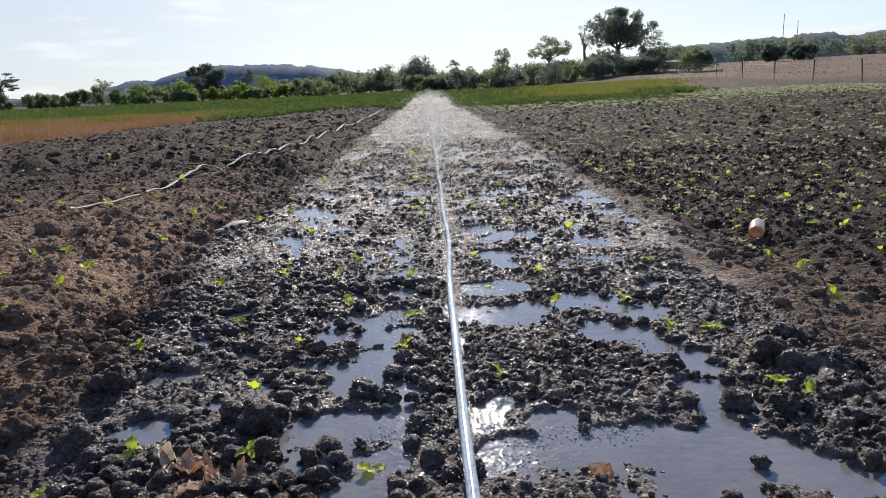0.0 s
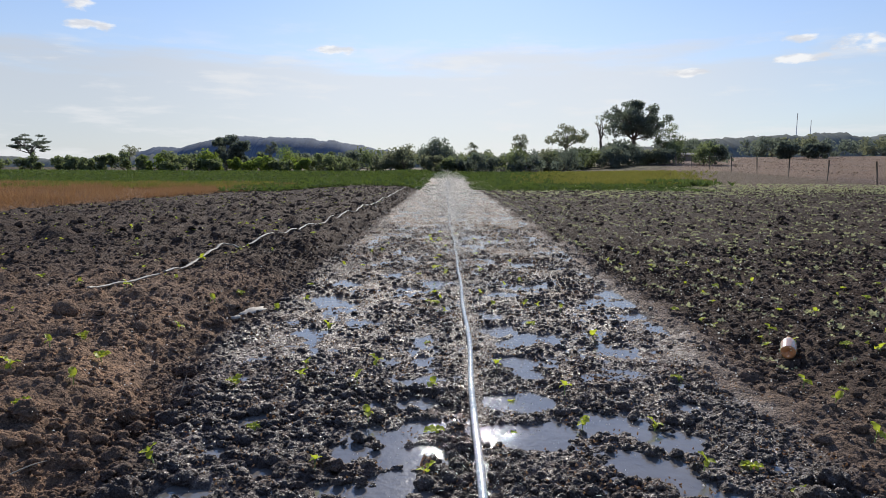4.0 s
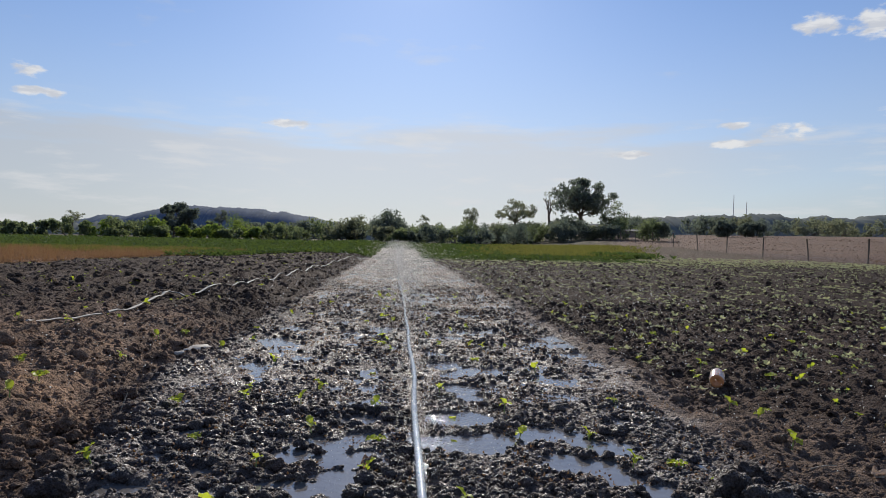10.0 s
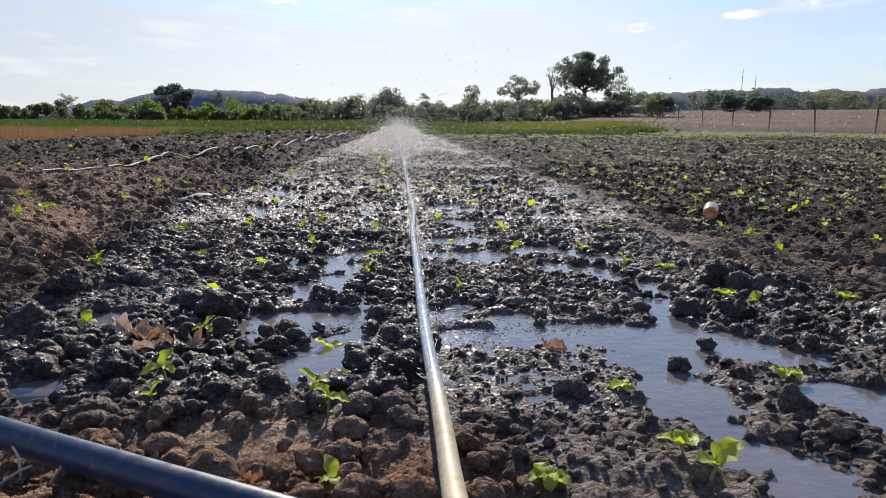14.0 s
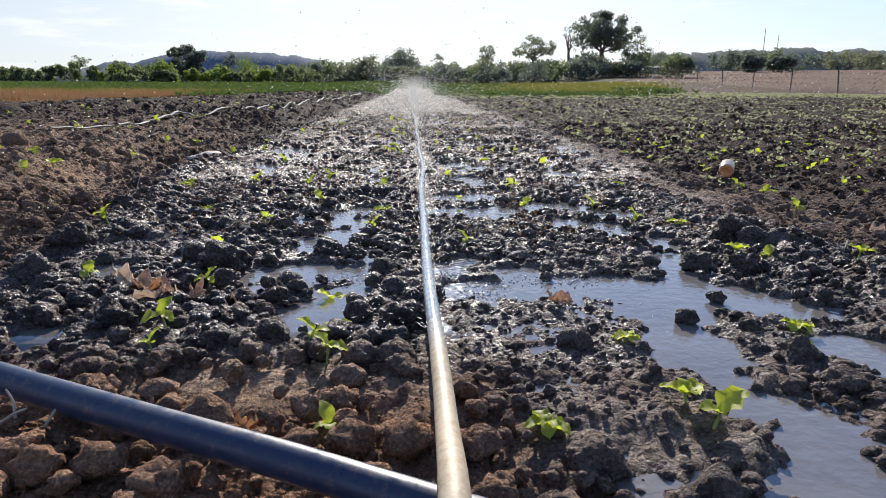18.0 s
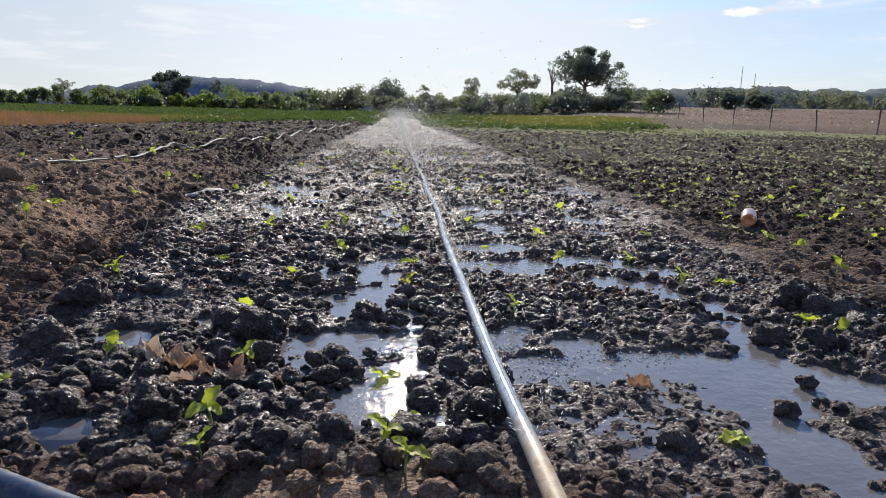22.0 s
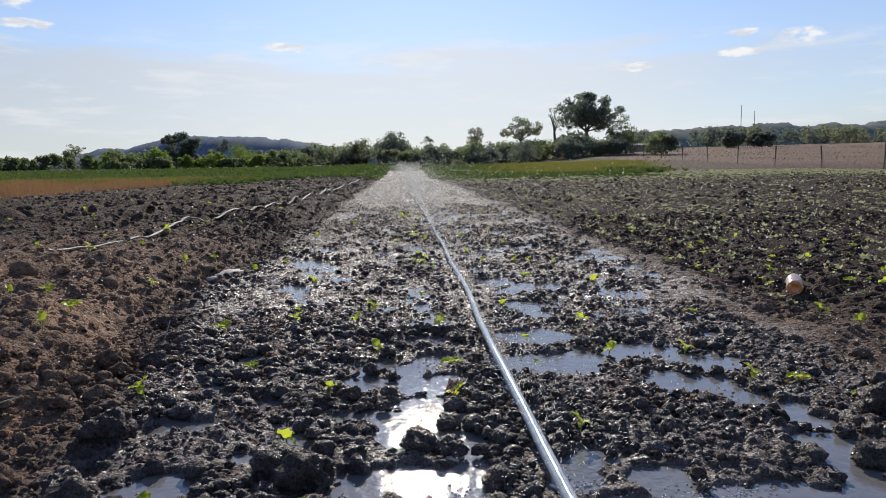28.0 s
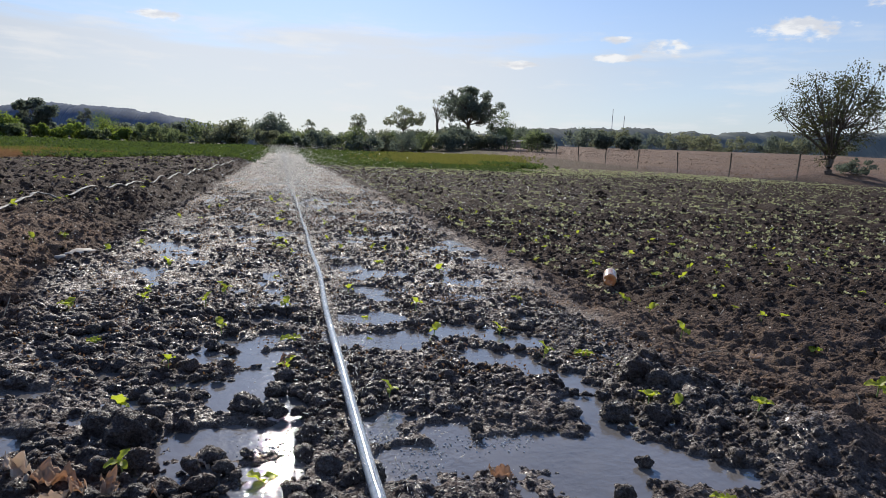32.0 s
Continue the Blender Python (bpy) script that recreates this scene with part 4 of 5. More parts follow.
PLOTS = [(-1.41, 2.74), (-1.14, 2.37), (-1.19, 3.02), (-1.4, 3.26), (-1.75, 4.43), (-1.16, 4.42), (-1.13, 4.85), (-1.12, 2.66), (-1.44, 3.06),
         (-1.79, 5.98), (-1.13, 3.72), (2.54, 5.62), (2.23, 3.75), (2.19, 3.94), (1.93, 3.06), (1.93, 2.82), (2.48, 3.67), (1.89, 2.48), (3.83, 7.91),
         (1.95, 4.32), (2.86, 5.68), (2.76, 5.68), (1.87, 4.63), (2.24, 6.42), (2.28, 7.64), (2.03, 9.03), (2.58, 3.54), (2.77, 4.51), (3.37, 4.96), (2.3, 2.2), (2.15, 1.75)]
for x, y in BED + BED2:
    plant(x, y, random.uniform(0.8, 1.15) if y > 1.6 else random.uniform(0.8, 1.05))
for x, y in PLOTS:
    plant(x, y, random.uniform(0.9, 1.2), 15)
gs = np.random.default_rng(77)
for i in range(64):
    y = gs.uniform(4.3, 10)
    side = gs.random()
    x = gs.normal(0.25, 0.06) if side < 0.3 else (gs.normal(0.95, 0.2) if side < 0.5 else (gs.normal(-0.45, 0.2) if side < 0.65 else gs.uniform(-4, -1.2)))
    plant(x, y, random.uniform(0.7, 1.1))
for i in range(66):
    y = gs.uniform(2.6, 7.5)
    plant(gs.uniform(1.95, 2.2 + y * 0.55), y, random.uniform(0.55, 0.85), 15)


def small_leaf_piece(n, length, width, up):
    """A tuft of n leaf diamonds as a light piece."""
    vs, fs = [], []
    for k in range(n):
        a, e = 2 * math.pi * k / n + 0.4 * k, up + 0.25 * math.sin(k * 2.7)
        d = np.array((math.cos(a) * math.cos(e), math.sin(a) * math.cos(e), math.sin(e)))
        s = np.array((-math.sin(a), math.cos(a), 0.0))
        b = len(vs)
        vs += [d * 0.02, d * length * 0.55 + s * width, d * length - np.array((0, 0, length * 0.15)), d * length * 0.55 - s * width]
        fs += [(b, b + 1, b + 2, b + 3)]
    return np.array(vs), np.array(fs)


def scatter(name, label, category, material, piece, x, y, size, seed, tilt=0.2, lift=0.0):
    g = np.random.default_rng(seed)
    t = turns(len(x), g, tilt) * np.asarray(size)[:, None, None]
    v, f = repeat(piece[0], piece[1], (t, np.stack([x, y, height(x, y) + lift], 1)))
    return tagged(new(name, mesh_from(name, v, f, material)), label, category, kind="stuff")


def rows_plot(n, x0, x1, y0, y1, row, seed, jitter=0.05):
    """Places along straight rows that run with the hose, thinned at random."""
    g = np.random.default_rng(seed)
    x = x0 + row * np.floor(g.random(n) * (x1 - x0) / row) + g.normal(0, jitter, n)
    return x, g.uniform(y0, y1, n)


x, y = rows_plot(12500, 2.0, 26, 4.0, 36, 0.36, 8)
ok = (x < 3 + y * 0.95) & (y < crop_start(x) + 2)
scatter("seedling_rows", "rows of small pale seedlings on the dark tilled plot", "seedlings", PALE_CROP, small_leaf_piece(4, 0.062, 0.016, 0.95), x[ok], y[ok],
        np.random.default_rng(1).uniform(0.45, 1.1, ok.sum()), 9)
x, y = rows_plot(2200, 2.0, 12, 3.2, 13, 0.36, 28, 0.04)
ok = x < 2.6 + y * 0.75
scatter("near_seedling_rows", "rows of small pale seedlings on the near part of the tilled plot", "seedlings", PALE_CROP, small_leaf_piece(5, 0.05, 0.014, 0.8), x[ok], y[ok],
        np.random.default_rng(3).uniform(0.5, 0.95, ok.sum()), 29)
x, y = rows_plot(900, -8, -1.3, 3.5, 26, 0.35, 18)
scatter("plot_seedlings", "sparse small seedlings on the dry plot", "seedlings", SPROUT, small_leaf_piece(4, 0.055, 0.016, 0.5), x, y,
        np.random.default_rng(2).uniform(0.4, 1.0, len(x)), 19)
# the dense green crop towards the far edge
g = np.random.default_rng(30)
x, y = g.uniform(-48, 22, 23000), 25.5 + 41.5 * g.random(23000) ** 1.25
ok = (y > crop_start(x) + 0.5 * fbm(x * 0.6, y * 0.6, 3, 2)) & ~((abs(x - 0.4) < 1.2) & (y < 48)) & (x < 12.5 + 1.5 * fbm(x * 0.3, y * 0.3, 8, 2) + 0.1 * (y - 34))
scatter("crop", "dense green leafy crop covering the far part of the field", "crop", CROP, small_leaf_piece(7, 0.27, 0.05, 0.7), x[ok], y[ok], g.uniform(0.6, 1.15, ok.sum()), 31)
x, y = g.normal(13.4, 0.9, 150), g.normal(38.5, 0.9, 150)
scatter("weed_clump", "leafy green weeds clumped at the corner of the crop", "weeds", CROP, small_leaf_piece(6, 0.45, 0.08, 0.8), x, y, g.uniform(0.6, 1.2, 150), 37)
y = g.uniform(37, 66, 5500)
x = y * g.normal(0.255, 0.05, 5500) + g.normal(0, 0.6, 5500)
ok = (x < y * 0.4) & (x > y * 0.1)
x, y = x[ok], y[ok]
scatter("margin_weeds", "yellow-green weeds along the crop's edge", "weeds", OLIVE, small_leaf_piece(6, 0.34, 0.03, 0.95), x, y, g.uniform(0.5, 1.1, len(x)), 36)
x, y = rows_plot(3000, 2.0, 26, 22, 46, 0.55, 38)
ok = (y > crop_start(x) - 9) & (y < crop_start(x) + 5 + x * 0.1)
scatter("pale_rows", "rows of pale green young plants running to the fence", "crop", PALE_CROP, small_leaf_piece(5, 0.15, 0.045, 0.5), x[ok], y[ok], g.uniform(0.4, 0.9, ok.sum()), 39)
x, y = g.uniform(1.5, 12, 3500), g.uniform(29, 37, 3500)
scatter("young_crop", "half-grown crop between the seedlings and the green field", "crop", CROP, small_leaf_piece(5, 0.15, 0.032, 0.6), x, y, g.uniform(0.4, 1.0, 3500), 32)
# tufts and rubble on the bare land past the fence
x, y = g.uniform(27.5, 80, 6000), g.uniform(22, 130, 6000)
scatter("bare_land_tufts", "low dry tufts on the bare land past the fence", "grass", TUFT, small_leaf_piece(6, 0.26, 0.03, 0.9), x, y, g.uniform(0.3, 1.0, 6000) * (0.4 + 0.6 * smooth(-0.2, 0.5, fbm(x * 0.2, y * 0.2, 9, 3))), 44)
# chaff and tiny weeds over the bed
y = 2.0 + 10 * g.random(2600) ** 1.4
x = g.uniform(-0.75, 1.65, 2600)
ok = abs(x - 0.44) > 0.03
scatter("bed_chaff", "brown bits of straw and chaff over the muddy bed", "chaff", STRAW, small_leaf_piece(3, 0.022, 0.0035, 0.5), x[ok], y[ok], (0.5 + 0.9 * g.random(ok.sum())) * (1 + 0.06 * y[ok]), 48, 0.7, 0.006)
# dry grass strip
blade = (np.array([(-0.003, 0, 0), (0.003, 0, 0), (0.012, 0.0, 0.18), (0.035, 0.01, 0.33), (-0.03, 0.03, 0.0), (-0.024, 0.035, 0.0), (-0.045, 0.045, 0.18), (-0.075, 0.06, 0.29)]),
         np.array([(0, 1, 3, 2), (4, 5, 7, 6)]))
x, y = g.uniform(-40, -6.0, 60000), g.uniform(10.0, 34, 60000)
ok = x < plot_left(y) + 0.35 * fbm(x, y, 5, 2)
ok &= fbm(x * 0.9, y * 0.9, 15, 3) + 0.8 * g.random(60000) > 0.1
ok &= x > -14 - 0.62 * y
scatter("dry_grass", "strip of dry rust-brown grass beside the tilled plot", "grass", STRAW, blade, x[ok], y[ok], np.clip(g.uniform(0.4, 0.95, ok.sum()) + 0.4 * fbm(x[ok] * 0.5, y[ok] * 0.5, 7, 3), 0.15, 1.5), 34, 0.45)
x, y = g.uniform(-42, -8.5, 7000), g.uniform(29, 37, 7000)
scatter("crop_margin", "green weeds where dry grass meets the crop", "weeds", OLIVE, small_leaf_piece(6, 0.26, 0.03, 0.85), x, y, g.uniform(0.5, 1.2, 7000), 35)


# ---- trees, bushes and the distance ----
def leaf_cloud(name, blobs, n, size, material, seed, flat=1.0):
    """A crown of n small leaves about blobs (x, y, z, r)."""
    g = np.random.default_rng(seed)
    b = np.array(blobs)
    wgt = b[:, 3] ** 2
    k = g.choice(len(b), n, p=wgt / wgt.sum())
    d = g.normal(size=(n, 3))
    d /= np.linalg.norm(d, axis=1)[:, None]
    rad = b[k, 3] * (0.25 + 0.85 * g.random(n) ** 0.7)
    p = b[k, :3] + d * rad[:, None] * np.array((1, 1, flat))
    piece = (np.array([(0, -0.5, 0), (0.32, 0, 0.06), (0, 0.5, 0), (-0.32, 0, 0.06)]), np.array([(0, 1, 2, 3)]))
    t = turns(n, g, 0.9) * (size * g.uniform(0.6, 1.4, n))[:, None, None]
    v, f = repeat(piece[0], piece[1], (t, p))
    return mesh_from(name, v, f, material)


def limb_mesh(name, segs, material, sides=7):
    """Tapered limbs joined into one mesh; segs are (points, r0, r1)."""
    vs, fs = [], []
    for pts, r0, r1 in segs:
        me = tube("limb", smooth_path(pts, 3), lambda u: r0 + (r1 - r0) * u, material, sides)
        b = len(vs)
        vs += [tuple(v.co) for v in me.vertices]
        fs += [tuple(b + i for i in p.vertices) for p in me.polygons]
        bpy.data.meshes.remove(me)
    me = bpy.data.meshes.new(name)
    me.from_pydata(vs, [], fs)
    me.materials.append(material)
    return me


def tree(name, label, x, y, h, hw, material, seed, trunk=0.3, flat=0.8, leaves=2200, leaf=0.0, blobs=16, low=False, rough=0.7, z=None, twigs=0):
    """A tree or bush: a tapered trunk that forks into limbs and twigs, and leaf masses about their ends with gaps between."""
    g = np.random.default_rng(seed)
    root = new(name)
    zz = float(height(x, y)[0]) - 0.05 if z is None else z
    root.matrix_basis = pose(x, y, zz)
    tagged(root, label, "bush" if low else "tree")
    th = h * trunk
    cz, ch = (h * 0.46, h * 0.54) if low else ((th * 0.9 + h) / 2, (h - th * 0.9) / 2)
    pts = []
    for i in range(blobs):
        d = g.normal(size=3)
        d /= np.linalg.norm(d)
        e = 0.90 + rough * noise.noise(Vector(d) * 1.9 + Vector((seed * 1.3, 0, 0)))
        p = d * min(1.08, e) * ((0.5 + 0.5 * g.random() ** 0.5) if low else (0.3 + 0.7 * g.random() ** 0.4))
        r = g.uniform(0.30, 0.5) if low else g.uniform(0.14, 0.34) * (16 / max(16, blobs)) ** 0.25
        sc = 1 - r * 0.6
        zc = cz + p[2] * ch * sc
        pts.append((p[0] * hw * sc, p[1] * hw * sc, max(0.12 * h, zc) if low else zc, r * min(hw, h * 0.6 if low else ch * 1.5)))
    tr = max(0.03, h * 0.026)
    top = (0.03 * h * g.normal(), 0.0, th)
    segs = [([(0, 0, -0.1), (0.02 * h * g.normal(), 0, th * 0.5), top], tr * 1.3, tr * 0.9)]
    mains = []
    for p in pts[: max(4, blobs // 6)]:
        fork = (top[0] + p[0] * 0.45 + 0.03 * h * g.normal(), p[1] * 0.45, th + (p[2] - th) * 0.42)
        segs.append(([top, fork, p[:3]], tr * 0.6, tr * 0.16))
        mains.append((fork, p))
    for p in pts[max(4, blobs // 6):]:
        fork, end = min(mains, key=lambda m: (m[0][0] - p[0]) ** 2 + (m[0][1] - p[1]) ** 2 + (m[0][2] - p[2]) ** 2)
        mid = tuple(0.5 * (fork[k] + p[k]) + 0.03 * h * g.normal() for k in range(3))
        segs.append(([fork, mid, p[:3]], tr * 0.26, tr * 0.07))
    for k in range(twigs):
        p = pts[int(g.integers(0, len(pts)))]
        d = g.normal(size=3) + np.array((-0.5, -0.3, 0.0))
        d *= 0.16 * h / np.linalg.norm(d)
        segs.append(([p[:3], (p[0] + d[0] * 0.5, p[1] + d[1] * 0.5, p[2] + d[2] * 0.4), (p[0] + d[0], p[1] + d[1], p[2] + d[2])], tr * 0.08, tr * 0.03))
    part("trunk", limb_mesh("trunk", segs, BARK, 4 if low else 6), root)
    size = leaf or 0.05 * math.sqrt(hw * h)
    part("crown", leaf_cloud("crown", pts, leaves, size, material, seed + 1, flat), root)
    return root


H = 1.16    # crowns reach a little above their leaf masses
K = 1.25    # far trees stand a quarter further off than the first guess
tree("acacia_tree", "slender flat-topped tree with an airy crown above the hedge", -37.1 * K, 62 * K, 3.0 * K * H, 2.1 * K, FOLIAGE_DARK, 101, 0.45, 0.28, 5200, 0.13, blobs=44, rough=0.15)
tree("tree", "dark leafy tree at the end of the hedge", -39.9 * K, 55 * K, 2.8 * K * H, 1.2 * K, FOLIAGE, 102, 0.25)
tree("tree", "small spreading tree behind the hedge", -30.1 * K, 66 * K, 2.3 * K * H, 1.2 * K, FOLIAGE_GREY, 103, 0.5, 0.5, 1200)
tree("tree", "rounded dark green tree standing over the hedge", -18.9 * K, 60 * K, 2.75 * K * H, 2.25 * K, FOLIAGE_DARK, 104, 0.25, 0.9, 6000, 0.24, blobs=44, rough=0.3)
tree("tree", "small dark tree behind the bushes", -18.7 * K, 75 * K, 3.0 * K * H, 0.9 * K, FOLIAGE_DARK, 105, 0.4)
tree("bush", "bright green rounded bush at the field edge", -13.0 * K, 58 * K, 1.95 * K * H, 1.35 * K, FOLIAGE_BRIGHT, 106, 0.12, 0.9, 2200, low=True)
tree("bush", "broad dark bush at the far end of the bed", -0.5 * K, 62 * K, 2.75 * K * H, 2.2 * K, FOLIAGE_DARK, 107, 0.1, 0.95, 6000, 0.24, blobs=40, low=True, rough=0.15)
tree("tree", "small open tree behind the bushes", 2.9 * K, 70 * K, 2.7 * K * H, 1.0 * K, FOLIAGE_GREY, 108, 0.4, 0.8, 1500)
tree("bush", "grey-green bush at the far field edge", 4.0 * K, 64 * K, 2.0 * K * H, 1.85 * K, FOLIAGE, 109, 0.1, 0.8, 2200, low=True)
tree("tree", "slim tree with a small rounded crown", 8.4 * K, 75 * K, 3.8 * K * H, 1.3 * K, FOLIAGE_GREY, 110, 0.42, 0.9, 1900, blobs=26, rough=0.2)
tree("bush", "dense dark bush beside the sheds", 11.6 * K, 66 * K, 2.4 * K * H, 1.85 * K, FOLIAGE_DARK, 111, 0.1, 0.8, 3000, low=True)
tree("tree", "thin-leaved tree behind the dark bush", 14.2 * K, 80 * K, 4.4 * K * H, 2.8 * K, FOLIAGE_GREY, 112, 0.45, 0.7, 2600, blobs=34, rough=0.3)
tree("tree", "nearly bare grey tree", 20.4 * K, 90 * K, 5.8 * K * H, 1.3 * K, FOLIAGE_GREY, 113, 0.4, 0.8, 350)
tree("tree", "tall broad dark tree with a heavy rounded crown", 23.3 * K, 85 * K, 6.6 * K * H, 4.6 * K, FOLIAGE_DARK, 121, 0.36, 0.75, 10000, 0.30, 96, rough=0.25)
tree("tree", "lower leafy tree under the tall one", 25.9 * K, 80 * K, 4.0 * K * H, 2.4 * K, FOLIAGE, 115, 0.2, 0.8, 2400, blobs=18)
tree("bush", "round dark bush on the bare land", 59.4, 120, 3.2, 2.3, FOLIAGE_DARK, 116, 0.05, 0.9, 3000, 0.4, 24, low=True, rough=0.1)
tree("bush", "wide dark bush on the bare land", 65.4, 121, 3.0, 3.2, FOLIAGE_DARK, 117, 0.05, 0.9, 3600, 0.4, 24, low=True, rough=0.1)
tree("fence_tree", "spreading thorn tree with bare lower twigs behind the fence", 30.35, 32.7, 6.35, 3.35, THORN, 118, 0.14, 0.9, 9000, 0.115, 84, twigs=300)
tree("bush", "low dark bush at the foot of the thorn tree", 31.5, 32.2, 1.1, 2.0, FOLIAGE_DARK, 119, 0.05, 0.7, 1500, 0.12, low=True)
gh = np.random.default_rng(55)
for i in range(46):
    x = -64 + 1.6 * i + gh.normal(0, 0.5)
    y = 70 + gh.uniform(-3, 5)
    h = gh.uniform(1.35, 2.15) * (1.0 if x < -8 else 1.25)
    mat = (FOLIAGE_BRIGHT, FOLIAGE_BRIGHT, FOLIAGE, FOLIAGE)[int(gh.integers(0, 4))] if x < -14 else (FOLIAGE, FOLIAGE_DARK, FOLIAGE_GREY)[int(gh.integers(0, 3))]
    tree("hedge_bush", "leafy green bush of the hedge along the field", x, y, h, h * gh.uniform(0.95, 1.35), mat, 200 + i, 0.1, 0.9, 1300, 0.24, 12, low=True)
for i in range(34):
    x = -34 + 2.1 * i + gh.normal(0, 0.7)
    h = gh.uniform(2.6, 3.7) * (0.8 if x < -12 else 1.0)
    tree("belt_bush", "dull dark bush in the belt behind the hedge", x, 90 + gh.uniform(-5, 6), h, h * gh.uniform(0.8, 1.1), (FOLIAGE, FOLIAGE_DARK, FOLIAGE_DARK, FOLIAGE_GREY)[int(gh.integers(0, 4))], 400 + i, 0.1, 0.9, 1300, 0.3, 12, low=True)
for i in range(38):
    x = 10 + 1.1 * i + gh.normal(0, 0.5)
    y = 92 + gh.uniform(-6, 10)
    h = gh.uniform(1.8, 3.0)
    if x > 24:
        x, y, h = 40 + (x - 24) * 3.6, 148 + gh.uniform(-8, 14), 3.4 + h * 0.55
    tree("far_bush", "grey-green scrub bush behind the far field edge", x, y, h, h * gh.uniform(0.6, 0.9) * (1 if y < 120 else 1.7), ((FOLIAGE, FOLIAGE_GREY, FOLIAGE_GREY) if y < 120 else (FOLIAGE_DARK, FOLIAGE_GREY, FOLIAGE_DARK))[int(gh.integers(0, 3))], 300 + i, 0.1, 0.9, 900, 0.26 if y < 120 else 0.5, 12, low=True)


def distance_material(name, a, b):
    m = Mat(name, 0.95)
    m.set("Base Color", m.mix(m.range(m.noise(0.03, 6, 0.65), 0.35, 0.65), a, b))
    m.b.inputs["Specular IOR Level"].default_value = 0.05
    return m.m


def ridge(name, label, x0, x1, y, depth, tops, mat, bump, seed):
    """A wooded ridge far off: a long mound whose crest follows tops at even steps."""
    nx, ny = 1200, 8
    xs = np.linspace(x0, x1, nx)
    crest = np.interp(np.linspace(0, len(tops) - 1, nx), np.arange(len(tops)), tops)
    k = np.linspace(-1, 1, ny)
    X, KK = np.meshgrid(xs, k)
    H = crest[None] * np.clip(1 - KK * KK, 0, 1) ** 0.7
    H = H + bump * (0.6 * fbm((X - x0) / (x1 - x0) * 47, KK * 2, seed, 2, 0.5) + 0.45 * fbm((X - x0) / (x1 - x0) * 520, KK * 6, seed + 5, 2, 0.7)) * (1 - KK * KK)
    V = np.stack([X, y + depth * KK, H - 1.0], -1).reshape(-1, 3)
    i = np.arange(nx * ny).reshape(ny, nx)
    f = np.stack([i[:-1, :-1], i[:-1, 1:], i[1:, 1:], i[1:, :-1]], -1).reshape(-1, 4)
    return tagged(new(name, mesh_from(name, V, f, mat, True)), label, "backdrop", kind="structure")


# aerial haze is put into these colours: blue far hill, pale grey ridges
HILL_HAZED = distance_material("far_hazed_hill", (0.12, 0.155, 0.215), (0.16, 0.20, 0.265))
RIDGE_HAZED = distance_material("hazed_ridge", (0.15, 0.17, 0.165), (0.20, 0.22, 0.205))
ridge("backdrop_hill", "wooded hill on the horizon, coloured blue for haze", -730, -20, 1500, 160, [0, 26, 42, 40, 56, 67, 67, 66, 62, 56, 48, 38, 26, 10], HILL_HAZED, 5, 61)
ridge("backdrop_ridge", "low wooded ridge on the skyline", 90, 620, 400, 40, [10, 16, 20, 20.5, 21.5, 23, 25, 27, 28.5, 30, 31, 32, 32], RIDGE_HAZED, 2.6, 63)
ridge("backdrop_woods", "belt of far woods behind the hedge", -330, 90, 330, 20, [4, 4, 5, 5, 5, 6, 6, 6, 6, 7, 7, 7, 8], RIDGE_HAZED, 2.2, 65)
MAST = Mat("galvanised_mast", 0.5, (0.6, 0.6, 0.62), 0.2).m
for k, (x, h) in enumerate(((253, 15.5), (263.1, 10.7))):
    root = new("radio_mast")
    root.matrix_basis = pose(x, 500, float(height(x, 500)[0]))
    tagged(root, "thin lattice radio mast on the skyline", "mast", group="masts")
    part("pole", tube("pole", [(0, 0, 0), (0.05, 0, 20 + h * 0.5), (0.12, 0, 21 + h)], lambda u: 0.34 - 0.16 * u, MAST, 6), root)

# ---- fence and sheds ----
POST = worn_plastic("fence_post", (0.10, 0.085, 0.07), (0.17, 0.145, 0.12), 0.8)
WIRE = Mat("fence_wire", 0.5, (0.2, 0.19, 0.18), 0.6).m


def build_fence():
    root = new("wire_fence")
    root.matrix_basis = pose(26.9, 25.4, 0)
    tagged(root, "wire fence on thin wooden posts along the field", "fence")
    me = tube("post", [(0, 0, -0.2), (0.01, 0.0, 0.7), (0.0, 0.01, 1.45)], 0.045, POST, 8)
    ys = [-11.9 + 5.95 * k for k in range(14)]
    zs = [float(height(26.9 + 0.0285 * y, 25.4 + y)[0]) for y in ys]
    for y, z in zip(ys, zs):
        part("post", me, root, m=pose(0.0285 * y, y, z, random.uniform(-3, 3), random.uniform(-3, 3), random.uniform(0, 90)))
    for h in (0.25, 0.55, 0.85, 1.15, 1.38):
        part("wire", tube("wire", [(0.0285 * y, y, z + h) for y, z in zip(ys, zs)], 0.003, WIRE, 5), root)


build_fence()
ROOF = worn_plastic("shed_roof", (0.10, 0.10, 0.10), (0.16, 0.16, 0.16), 0.9)
SHED = worn_plastic("shed_wall", (0.16, 0.13, 0.11), (0.24, 0.2, 0.17), 0.8)


